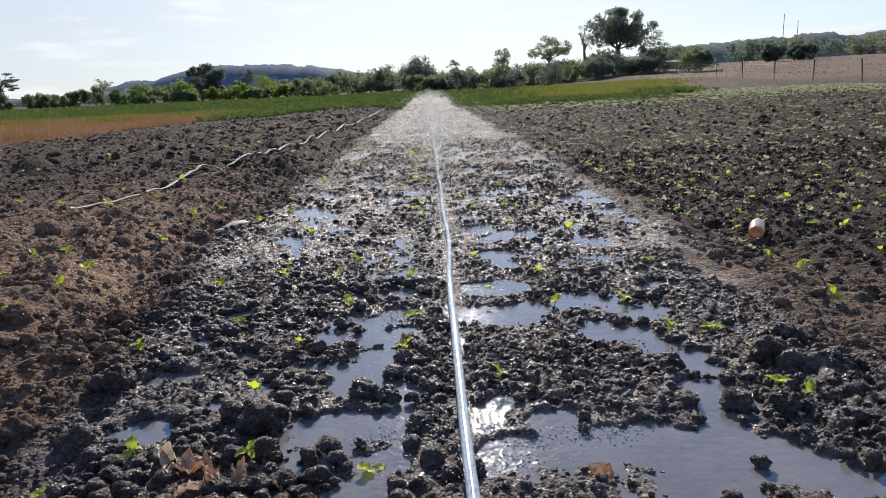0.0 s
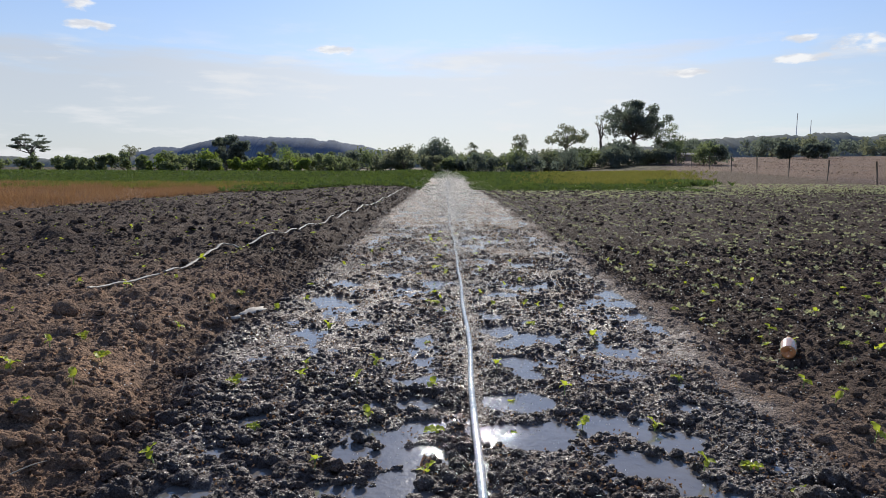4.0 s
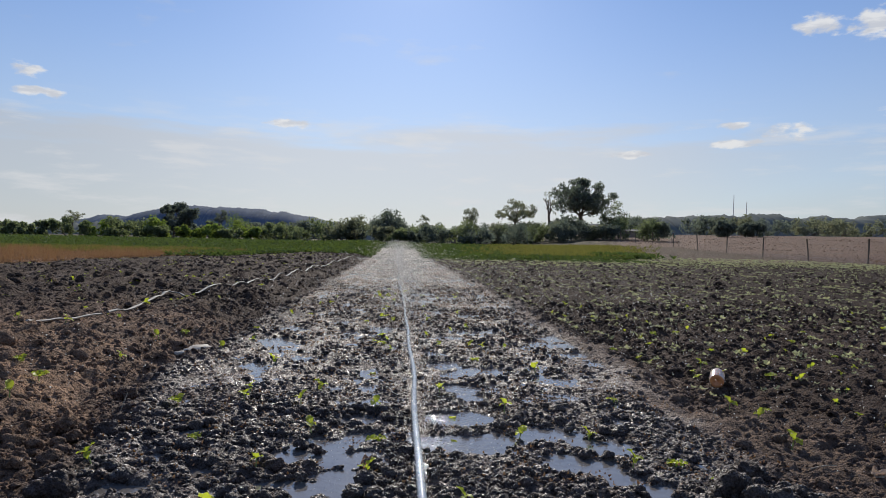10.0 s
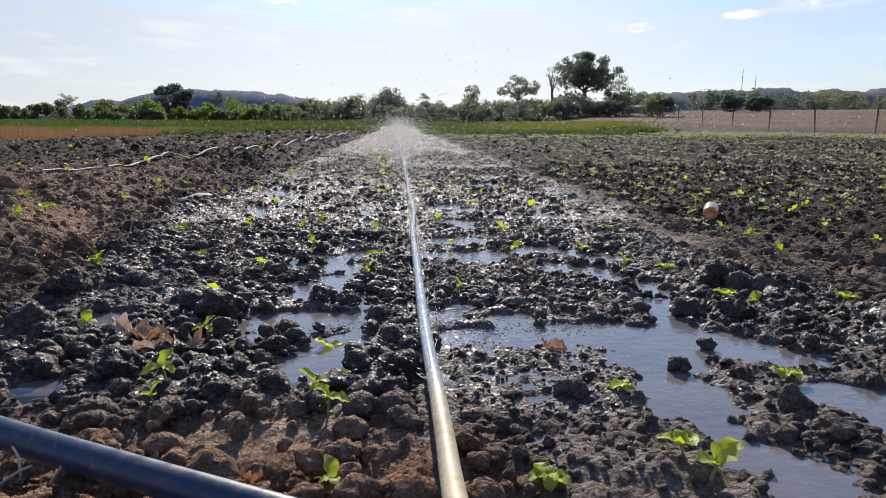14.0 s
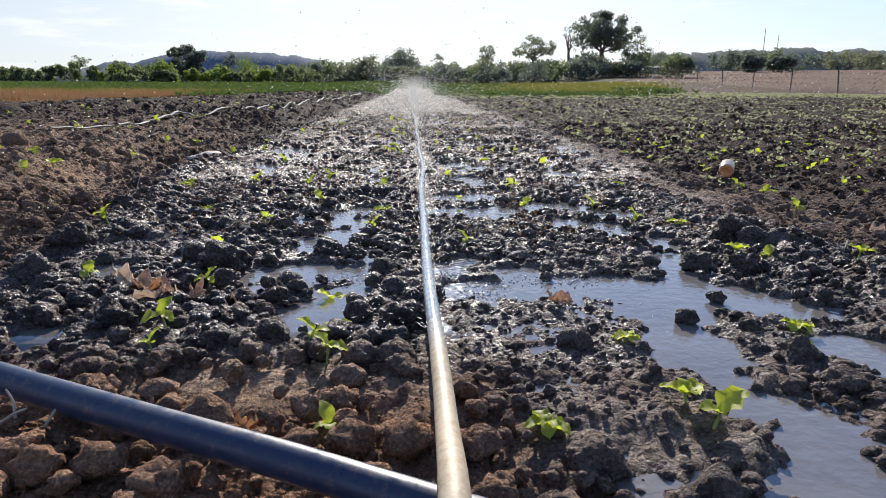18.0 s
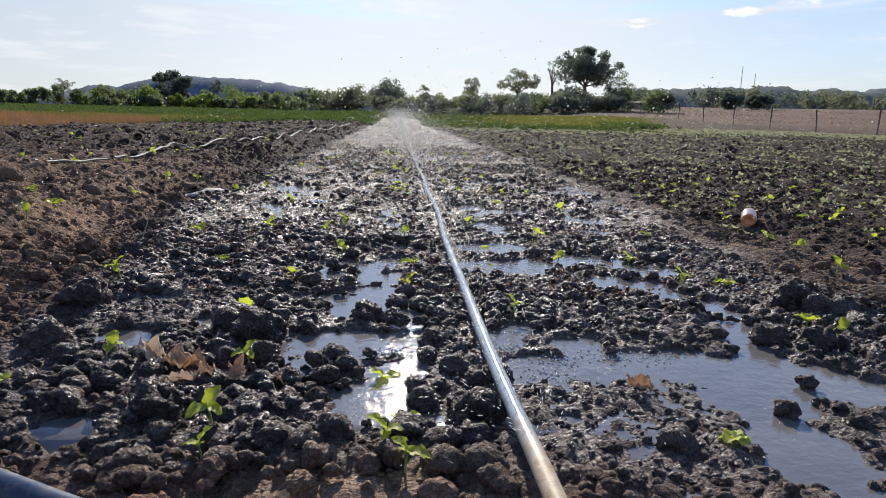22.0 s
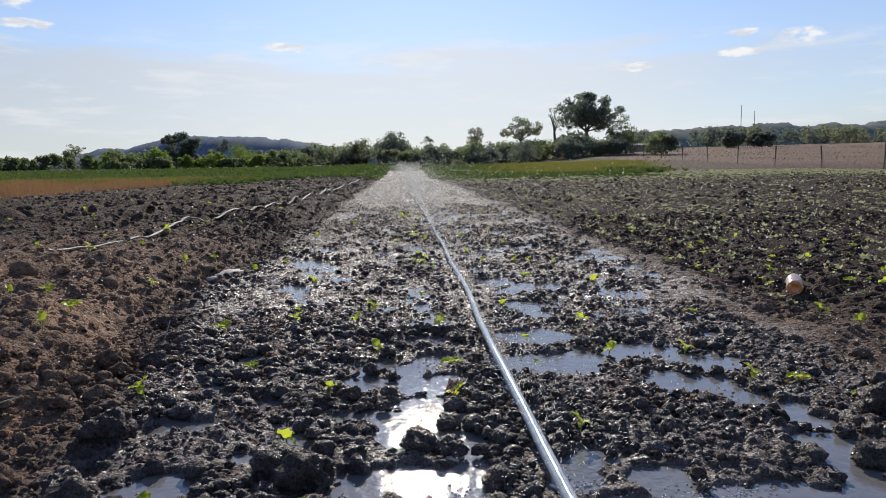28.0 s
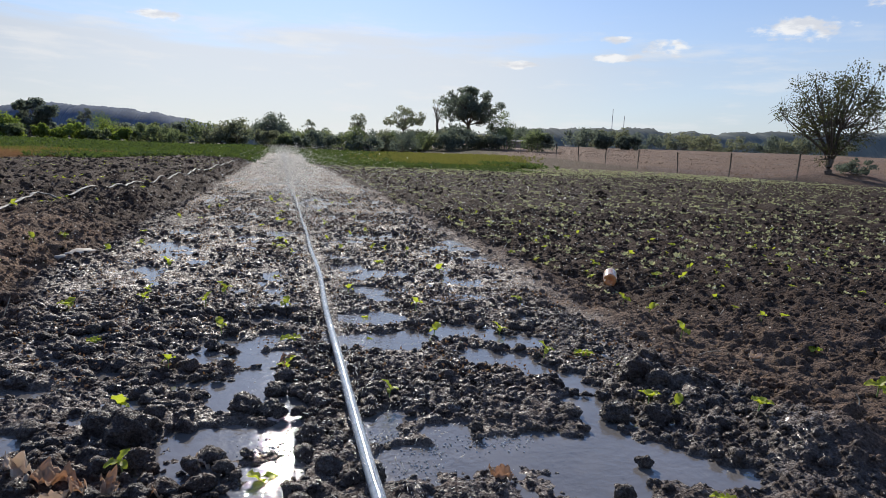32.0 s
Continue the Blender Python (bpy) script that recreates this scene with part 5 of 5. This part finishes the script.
def shed(x, y, w, d, h, label):
    root = new("shed")
    root.matrix_basis = pose(x, y, float(height(x, y)[0]), 0, 0, 8)
    tagged(root, label, "shed", group="far sheds")

    def slab(sx, sy, sz, tilt=0):
        bm = bmesh.new()
        bmesh.ops.create_cube(bm, size=1, matrix=Matrix.Diagonal((sx, sy, sz, 1)))
        bmesh.ops.bevel(bm, geom=bm.edges[:], offset=0.02, segments=1, affect="EDGES")
        me = bpy.data.meshes.new("slab")
        bm.to_mesh(me)
        bm.free()
        return me
    wall, roof = slab(w, d, h), slab(w + 0.5, d + 0.5, 0.08)
    wall.materials.append(SHED), roof.materials.append(ROOF)
    part("wall", wall, root, m=pose(0, 0, h / 2 - 0.05))
    part("roof", roof, root, m=pose(0, 0, h + 0.09, 6, 0, 0))


shed(7.1, 74, 1.6, 2.0, 0.8, "small low shed with a pale metal roof among bushes")
shed(10.3, 80, 1.2, 1.6, 1.1, "small shed with a light metal roof behind bushes")
shed(40.6, 112, 5.0, 3.0, 1.0, "long low open shed on the far land")


# ---- water thrown up by the hose ----
def build_spray():
    """Threads and drops of the fine jets along the hose, caught as they fly."""
    g = np.random.default_rng(12)
    octa = (np.array([(1, 0, 0), (-0.5, 0.87, 0), (-0.5, -0.87, 0), (0, 0, 1.2), (0, 0, -1.2)], float),
            np.array([(0, 1, 3), (1, 2, 3), (2, 0, 3), (1, 0, 4), (2, 1, 4), (0, 2, 4)]))
    P, R, D, L = [], [], [], []
    y = 0.95
    while y < 46:
        far = float(smooth(1.5, 7.0, np.array(y)))
        for side in (-1, 1):
            for k in range(2 + int(g.random() < far)):
                apex = (0.10 + 0.62 * g.random() ** 1.7) * (0.35 + 0.65 * far)
                reach = side * (0.02 + 1.2 * g.random() ** 1.25) * (0.35 + 0.65 * far)
                drift = g.normal(0, 0.15)
                n = int(10 + 14 * far)
                u = g.random(n) ** 0.9
                wob = 0.003 + 0.03 * u * u
                px = 0.442 + reach * u + g.normal(0, 1, n) * wob
                py = y + drift * u + g.normal(0, 1, n) * wob
                pz = np.maximum(4 * apex * u * (1 - u) + g.normal(0, 1, n) * wob * 0.6, 0) + 0.012 + rise(px, py)
                P.append(np.stack([px, py, pz], 1))
                D.append(np.stack([np.full(n, reach), np.full(n, drift), 4 * apex * (1 - 2 * u)], 1))
                r = g.uniform(0.0005, 0.0011, n) * (1 + 0.105 * max(0, y - 2.0))
                R.append(r)
                L.append(np.where(u < 0.6, 5.0, 2.0) * g.uniform(0.5, 1.3, n))
        y += 0.04 + 0.0065 * y
    n = 2600
    py = 1.5 + 5 * g.random(n)
    px = g.normal(1.0, 1.05, n)
    pz = 0.08 + 0.55 * g.random(n) * np.exp(-0.2 * np.abs(px - 0.6))
    P.append(np.stack([px, py, pz], 1)), R.append(g.uniform(0.0010, 0.0027, n))
    D.append(g.normal(size=(n, 3))), L.append(np.full(n, 1.3))
    # drops carried off by the wind
    n = 4200
    py = 1.8 + 11 * g.random(n) ** 1.3
    px = 0.5 + np.abs(g.normal(0, 0.95, n)) * np.where(g.random(n) < 0.7, 1, -0.75)
    pz = 0.05 + 0.68 * g.random(n) * np.exp(-0.35 * np.abs(px - 0.44)) + rise(px, py)
    P.append(np.stack([px, py, pz], 1)), R.append(g.uniform(0.0008, 0.0019, n) * (1 + 0.05 * py))
    D.append(g.normal(size=(n, 3))), L.append(np.full(n, 1.3))
    P, R, D, L = np.concatenate(P), np.concatenate(R), np.concatenate(D), np.concatenate(L)
    D /= np.linalg.norm(D, axis=1)[:, None] + 1e-9
    a = np.cross(D, np.array((0.3, 0.9, 0.2)))
    a /= np.linalg.norm(a, axis=1)[:, None] + 1e-9
    b = np.cross(D, a)
    t = np.stack([a * R[:, None], b * R[:, None], D * (R * L)[:, None]], 2)
    v, f = repeat(octa[0], octa[1], (t, P))
    tagged(new("water_spray", mesh_from("water_spray", v, f, DROPS, True)), "fine white spray of water drops thrown up along the hose", "water spray", kind="stuff")


build_spray()


# ---- small things on the ground ----
CLEAR = Mat("milky_plastic", 0.25, (0.86, 0.66, 0.53))
CLEAR.b.inputs["Transmission Weight"].default_value = 0.3
CLEAR.b.inputs["Subsurface Weight"].default_value = 0.2
ORANGE = worn_plastic("orange_plastic", (0.62, 0.22, 0.07), (0.75, 0.34, 0.14), 0.35)


def lathe(name, profile, material, sides=24):
    """A body turned about z from (radius, z) steps."""
    vs = [(r * math.cos(2 * math.pi * k / sides), r * math.sin(2 * math.pi * k / sides), z) for r, z in profile for k in range(sides)]
    fs = [(i * sides + k, i * sides + (k + 1) % sides, (i + 1) * sides + (k + 1) % sides, (i + 1) * sides + k) for i in range(len(profile) - 1) for k in range(sides)]
    return mesh_from(name, np.array(vs), np.array(fs), material, True)


def build_bottle():
    root = new("plastic_bottle")
    x, y = 2.085, 3.56
    root.matrix_basis = pose(x, y - 0.05, -0.006, -80, 0, -27) @ Matrix.Scale(0.9, 4)
    tagged(root, "empty clear plastic bottle with an orange bottom lying on the soil", "bottle")
    body = part("body", lathe("body", [(0.041, 0.0), (0.043, 0.012), (0.041, 0.03), (0.043, 0.045), (0.041, 0.06), (0.043, 0.08), (0.043, 0.11), (0.036, 0.135), (0.018, 0.16), (0.014, 0.18)], CLEAR.m), root, "milky clear plastic body")
    part("bottom", lathe("bottom", [(0.002, 0.012), (0.012, 0.006), (0.02, 0.0), (0.030, -0.004), (0.038, -0.003), (0.041, 0.004), (0.0415, 0.02)], ORANGE), root, "orange moulded bottom")
    part("cap", lathe("cap", [(0.0165, 0.175), (0.0165, 0.195), (0.015, 0.198), (0.001, 0.198)], ORANGE), body, "orange screw cap")


build_bottle()


def crumpled(name, length, width, seed, n=16):
    """A dried leaf: a broad blade, rolled in at the sides, creased along its veins, with a ragged rim."""
    vs, fs = [], []
    for i in range(n + 1):
        u = i / n
        for j in range(n + 1):
            s = 2 * j / n - 1
            w = width * 0.5 * (math.sin(math.pi * (0.06 + 0.88 * u)) ** 0.45) * (1 + 0.12 * math.sin(9 * u + seed) * abs(s))
            p = Vector((w * s, length * (u - 0.5) + 0.06 * length * math.sin(5 * s + seed) * abs(2 * u - 1), 0))
            roll = (1.5 + 0.6 * math.sin(seed)) * abs(s) ** 1.4
            side = math.copysign(1, s) if s else 0
            q = noise.noise(p * 34 + Vector((seed, 0, 0))) * 0.022 + noise.noise(p * 95 + Vector((0, seed, 0))) * 0.015 + noise.noise(p * 210 + Vector((seed, seed, 0))) * 0.006
            crease = 0.004 * abs(math.sin(14 * u + 3 * abs(s)))
            vs.append((w * s * math.cos(0.55 * roll) + 0.4 * q, p.y, 0.006 + 0.75 * abs(w) * abs(s) * math.sin(0.5 * roll) + q + crease + 0.25 * length * (u - 0.4) ** 2))
    for i in range(n):
        for j in range(n):
            a = i * (n + 1) + j
            fs.append((a, a + 1, a + n + 2, a + n + 1))
    return mesh_from(name, np.array(vs), np.array(fs), DEAD, True)


PALE_DEAD = leaf_material("bleached_leaf", (0.50, 0.39, 0.31), (0.66, 0.54, 0.44), 0.25, 0.7, (1.15, 0.98, 0.82))
for k, (x, y, l, w, rz, pale) in enumerate(((-0.26, 1.45, 0.10, 0.08, 40, 1), (-0.19, 1.42, 0.09, 0.07, 110, 0), (-0.13, 1.36, 0.08, 0.06, 200, 0), (-0.08, 1.40, 0.07, 0.05, 20, 0),
                                            (-0.16, 1.32, 0.07, 0.05, 300, 1), (0.04, 0.865, 0.09, 0.05, 70, 0), (0.11, 0.845, 0.11, 0.03, 95, 0), (0.17, 0.835, 0.07, 0.03, 80, 0),
                                            (0.72, 1.335, 0.075, 0.035, 100, 0), (0.27, 2.17, 0.06, 0.05, 10, 0), (0.02, 1.36, 0.06, 0.05, 140, 0), (0.09, 1.5, 0.06, 0.04, 60, 1),
                                            (2.0, 2.15, 0.06, 0.05, 20, 1), (1.55, 1.9, 0.05, 0.03, 70, 0), (1.28, 0.9, 0.07, 0.05, 40, 0))):
    me = crumpled("dead_leaf", l * 0.85, w * 0.85, 3.7 * k + 1)
    if pale:
        me.materials.clear()
        me.materials.append(PALE_DEAD)
    ob = new("dead_leaf", me)
    ob.matrix_basis = pose(x, y, float(height(x, y)[0]) + 0.004, 12, -8, rz)
    tagged(ob, "bleached dry crumpled leaf lying on wet soil" if pale else "rust-brown dry crumpled leaf lying on the soil", "dead leaf", group="dead leaves")

TWIG = worn_plastic("pale_twig", (0.36, 0.30, 0.22), (0.5, 0.43, 0.33), 0.8)
for x, y, dx, dy, dz in ((-0.78, 2.83, 0.03, 0.02, 0.10), (-0.64, 2.10, 0.07, -0.13, 0.02), (-0.95, 2.0, 0.08, 0.05, 0.02), (-0.15, 0.80, -0.01, 0.01, 0.06), (-0.18, 0.80, 0.05, 0.0, 0.03), (-0.12, 0.79, 0.03, 0.02, 0.05),
                         (1.78, 2.2, 0.09, -0.02, 0.02), (1.62, 1.75, 0.05, 0.06, 0.02), (2.3, 2.8, 0.06, 0.05, 0.02), (1.95, 1.62, 0.0, 0.02, 0.05)):
    z = float(height(x, y)[0])
    ob = new("twig", tube("twig", smooth_path([(x, y, z), (x + dx * 0.5 + 0.006, y + dy * 0.5, z + dz * 0.6 + 0.004), (x + dx, y + dy, z + dz)], 4), lambda u: 0.0028 - 0.0014 * u, TWIG, 6))
    tagged(ob, "thin pale dry twig on the soil", "twig", group="twigs")

LARGE = [(-0.18, 1.22, 0.062), (-0.54, 1.58, 0.057), (0.38, 1.21, 0.052), (0.16, 1.80, 0.046), (0.24, 1.76, 0.040), (0.63, 0.68, 0.039), (1.51, 2.08, 0.062), (0.29, 0.86, 0.031), (0.10, 0.98, 0.025), (-0.09, 0.89, 0.039), (-0.10, 0.72, 0.039), (0.96, 1.22, 0.028), (1.08, 1.35, 0.022), (1.08, 1.00, 0.040), (1.06, 1.16, 0.025), (0.23, 1.78, 0.039), (0.32, 1.60, 0.042), (-0.58, 1.64, 0.051), (-0.60, 1.96, 0.067), (-0.11, 1.66, 0.095), (-0.72, 1.65, 0.057), (1.15, 1.63, 0.049), (0.24, 1.93, 0.035), (1.26, 1.60, 0.050), (1.35, 1.88, 0.075), (0.44, 1.38, 0.040), (0.36, 1.90, 0.043), (-0.87, 3.16, 0.051), (-0.70, 2.54, 0.059), (-0.62, 1.94, 0.057), (-1.09, 2.31, 0.058), (-0.83, 2.52, 0.052), (6.78, 13.20, 0.08)]
crumbly_clods = clod_variants(4, 8, 25)


def soil_tint(c, w):
    """The soil's own colour at a place, a little darker where it is soaked."""
    return c * (1 - 0.36 * w)


def clod_thing(x, y, r, variants):
    """One lump of soil of its own."""
    v, f = variants[random.randrange(len(variants))]
    me = mesh_from("clod", v * r * np.array((1, random.uniform(0.8, 1.15), random.uniform(0.85, 1.1))), f, SOIL, True)
    c, w, _, _ = sample_attr(np.array([x]), np.array([y]))
    a = me.attributes.new("cover", "FLOAT_COLOR", "POINT")
    a.data.foreach_set("color", np.repeat(soil_tint(c, w[0]), len(v), 0).astype(np.float32).ravel())
    b = me.attributes.new("wet", "FLOAT", "POINT")
    b.data.foreach_set("value", np.repeat(w, len(v), 0).astype(np.float32))
    ob = new("clod", me)
    ob.matrix_basis = pose(x, y, float(base(np.array(x), np.array(y))) + r * 0.34, random.uniform(-15, 15), random.uniform(-15, 15), random.uniform(0, 360))
    size = "large" if r > 0.04 else ("middling" if r > 0.028 else "small")
    tagged(ob, size + (" dark crumbly clod of wet soil on the muddy bed" if w[0] > 0.4 else " brown clod of dry crumbly soil"), "clod", group="clods of soil")


for x, y, r in LARGE:
    clod_thing(x, y, r * 0.82, crumbly_clods)


def pack_clods(n, seed):
    """Lumps that lie close together over the near bed and its banks: the largest first, none inside another."""
    g = np.random.default_rng(seed)
    r = np.sort(0.010 + 0.024 * g.random(n) ** 2.8)[::-1]
    got = np.array([(a, b, c * 0.82) for a, b, c in LARGE] + [(a, b, 0.012) for a, b in BED + BED2])
    start = len(got)
    for k in range(n):
        for attempt in range(6):
            x, y = g.uniform(-1.05, 1.85), 0.5 + 2.5 * g.random() ** 1.1
            c, w, p, cm = (q[0] for q in sample_attr(np.array([x]), np.array([y])))
            ridge_side = 0.28 < x < 0.42 and y < 2.3
            if (x > 0.5 and r[k] > 0.0165 and g.random() < 0.85) or (y < 1.0 and x < 0.42 and g.random() < 0.5) or (x < -0.78 and y > 1.3 and g.random() < 0.75):
                continue
            if abs(x - 0.44) < 0.017 + 0.8 * r[k] or p < 0.012 + 0.6 * r[k] or g.random() < cm * 0.95:
                continue
            dx, dy = x + 0.2, y - 0.885
            if abs(dx * 0.45 + dy * 0.89) < 0.025 + r[k]:
                continue
            if float(fbm(np.array(x * 3.2), np.array(y * 3.2), 131, 3)) + 0.9 * g.random() + (0.5 if ridge_side else 0) < 0.22:
                continue
            if np.any(np.hypot(got[:, 0] - x, got[:, 1] - y) < 0.72 * (got[:, 2] + r[k])):
                continue
            got = np.vstack([got, (x, y, r[k])])
            break
    return got[start:]


lumps = pack_clods(2300, 404)
for x, y, r in lumps[:245]:
    clod_thing(x, y, r, fine_clods)


def build_lumps(rest):
    """The smaller packed lumps, too many to count."""
    g = np.random.default_rng(405)
    c, w, _, _ = sample_attr(rest[:, 0], rest[:, 1])
    t = turns(len(rest), g, 0.3) * (rest[:, 2][:, None, None] * g.uniform(0.85, 1.15, (len(rest), 1, 3)))
    place = np.stack([rest[:, 0], rest[:, 1], base(rest[:, 0], rest[:, 1]) + rest[:, 2] * g.uniform(0.0, 0.45, len(rest)) + 0.003], 1)
    vs, fs, cs, ws, at = [], [], [], [], 0
    pick = g.integers(0, len(fine_clods), len(rest))
    tint = soil_tint(c, w[:, None])
    for k, (v, f) in enumerate(fine_clods):
        m = pick == k
        vv, ff = repeat(v, f, (t[m], place[m]))
        vs.append(vv), fs.append(ff + at), cs.append(np.repeat(tint[m], len(v), 0)), ws.append(np.repeat(w[m], len(v), 0))
        at += len(vv)
    me = mesh_from("soil_clods", np.concatenate(vs), np.concatenate(fs), SOIL, True)
    a = me.attributes.new("cover", "FLOAT_COLOR", "POINT")
    a.data.foreach_set("color", np.concatenate(cs).astype(np.float32).ravel())
    b = me.attributes.new("wet", "FLOAT", "POINT")
    b.data.foreach_set("value", np.concatenate(ws).astype(np.float32))
    tagged(new("soil_clods", me), "crumbly dark wet soil clods packed over the muddy bed", "soil clods", kind="stuff")


build_lumps(lumps[245:])

STONE = worn_plastic("pale_stone", (0.42, 0.37, 0.31), (0.55, 0.49, 0.42), 0.75, (0.25, 0.19, 0.14))


def stone(x, y, sx, sy, sz, rz, seed, label):
    v, f = clod_variants(3, 1, seed)[0]
    ob = new("stone", mesh_from("stone", v * np.array((sx, sy, sz)), f, STONE, True))
    ob.matrix_basis = pose(x, y, float(height(x, y)[0]) + sz * 0.35, 0, 0, rz)
    tagged(ob, label, "stone", group="pale stones")


stone(-0.94, 4.5, 0.055, 0.13, 0.036, -18, 71, "long pale flat stone on the bank's edge")
stone(-0.99, 4.3, 0.035, 0.03, 0.02, 30, 73, "short pale stone on the bank's edge")
stone(-0.03, 1.05, 0.02, 0.017, 0.011, 10, 75, "small pale stone in the dry soil")
stone(0.235, 1.75, 0.034, 0.03, 0.032, 40, 77, "muddy rounded stone standing in the pool")
stone(2.02, 2.17, 0.026, 0.02, 0.016, 0, 79, "small white stone beside a seedling")

# foam bubbles gathered on the pool
FOAM = Mat("foam_bubbles", 0.12, (0.85, 0.85, 0.85))
FOAM.b.inputs["Transmission Weight"].default_value = 0.5
g = np.random.default_rng(91)
bub = clod_variants(1, 1, 83)[0]
sphere = bub[0] / np.linalg.norm(bub[0], axis=1)[:, None]
n = 420
pick = g.integers(0, 6, n)
cx = np.array((0.60, 0.72, 0.55, 0.82, 0.22, 0.50))[pick] + g.normal(0, 0.035, n)
cy = np.array((1.50, 1.52, 1.41, 1.53, 1.55, 1.58))[pick] + g.normal(0, 0.025, n)
r = g.uniform(0.0012, 0.0035, n)
t = turns(n, g, 0.1) * r[:, None, None]
v, f = repeat(sphere, bub[1], (t, np.stack([cx, cy, -0.028 - 0.0045 + 0 * cx + r * 0.3], 1)))
tagged(new("foam", mesh_from("foam", v, f, FOAM.m, True)), "small white foam bubbles floating on the muddy pool", "foam", kind="stuff")
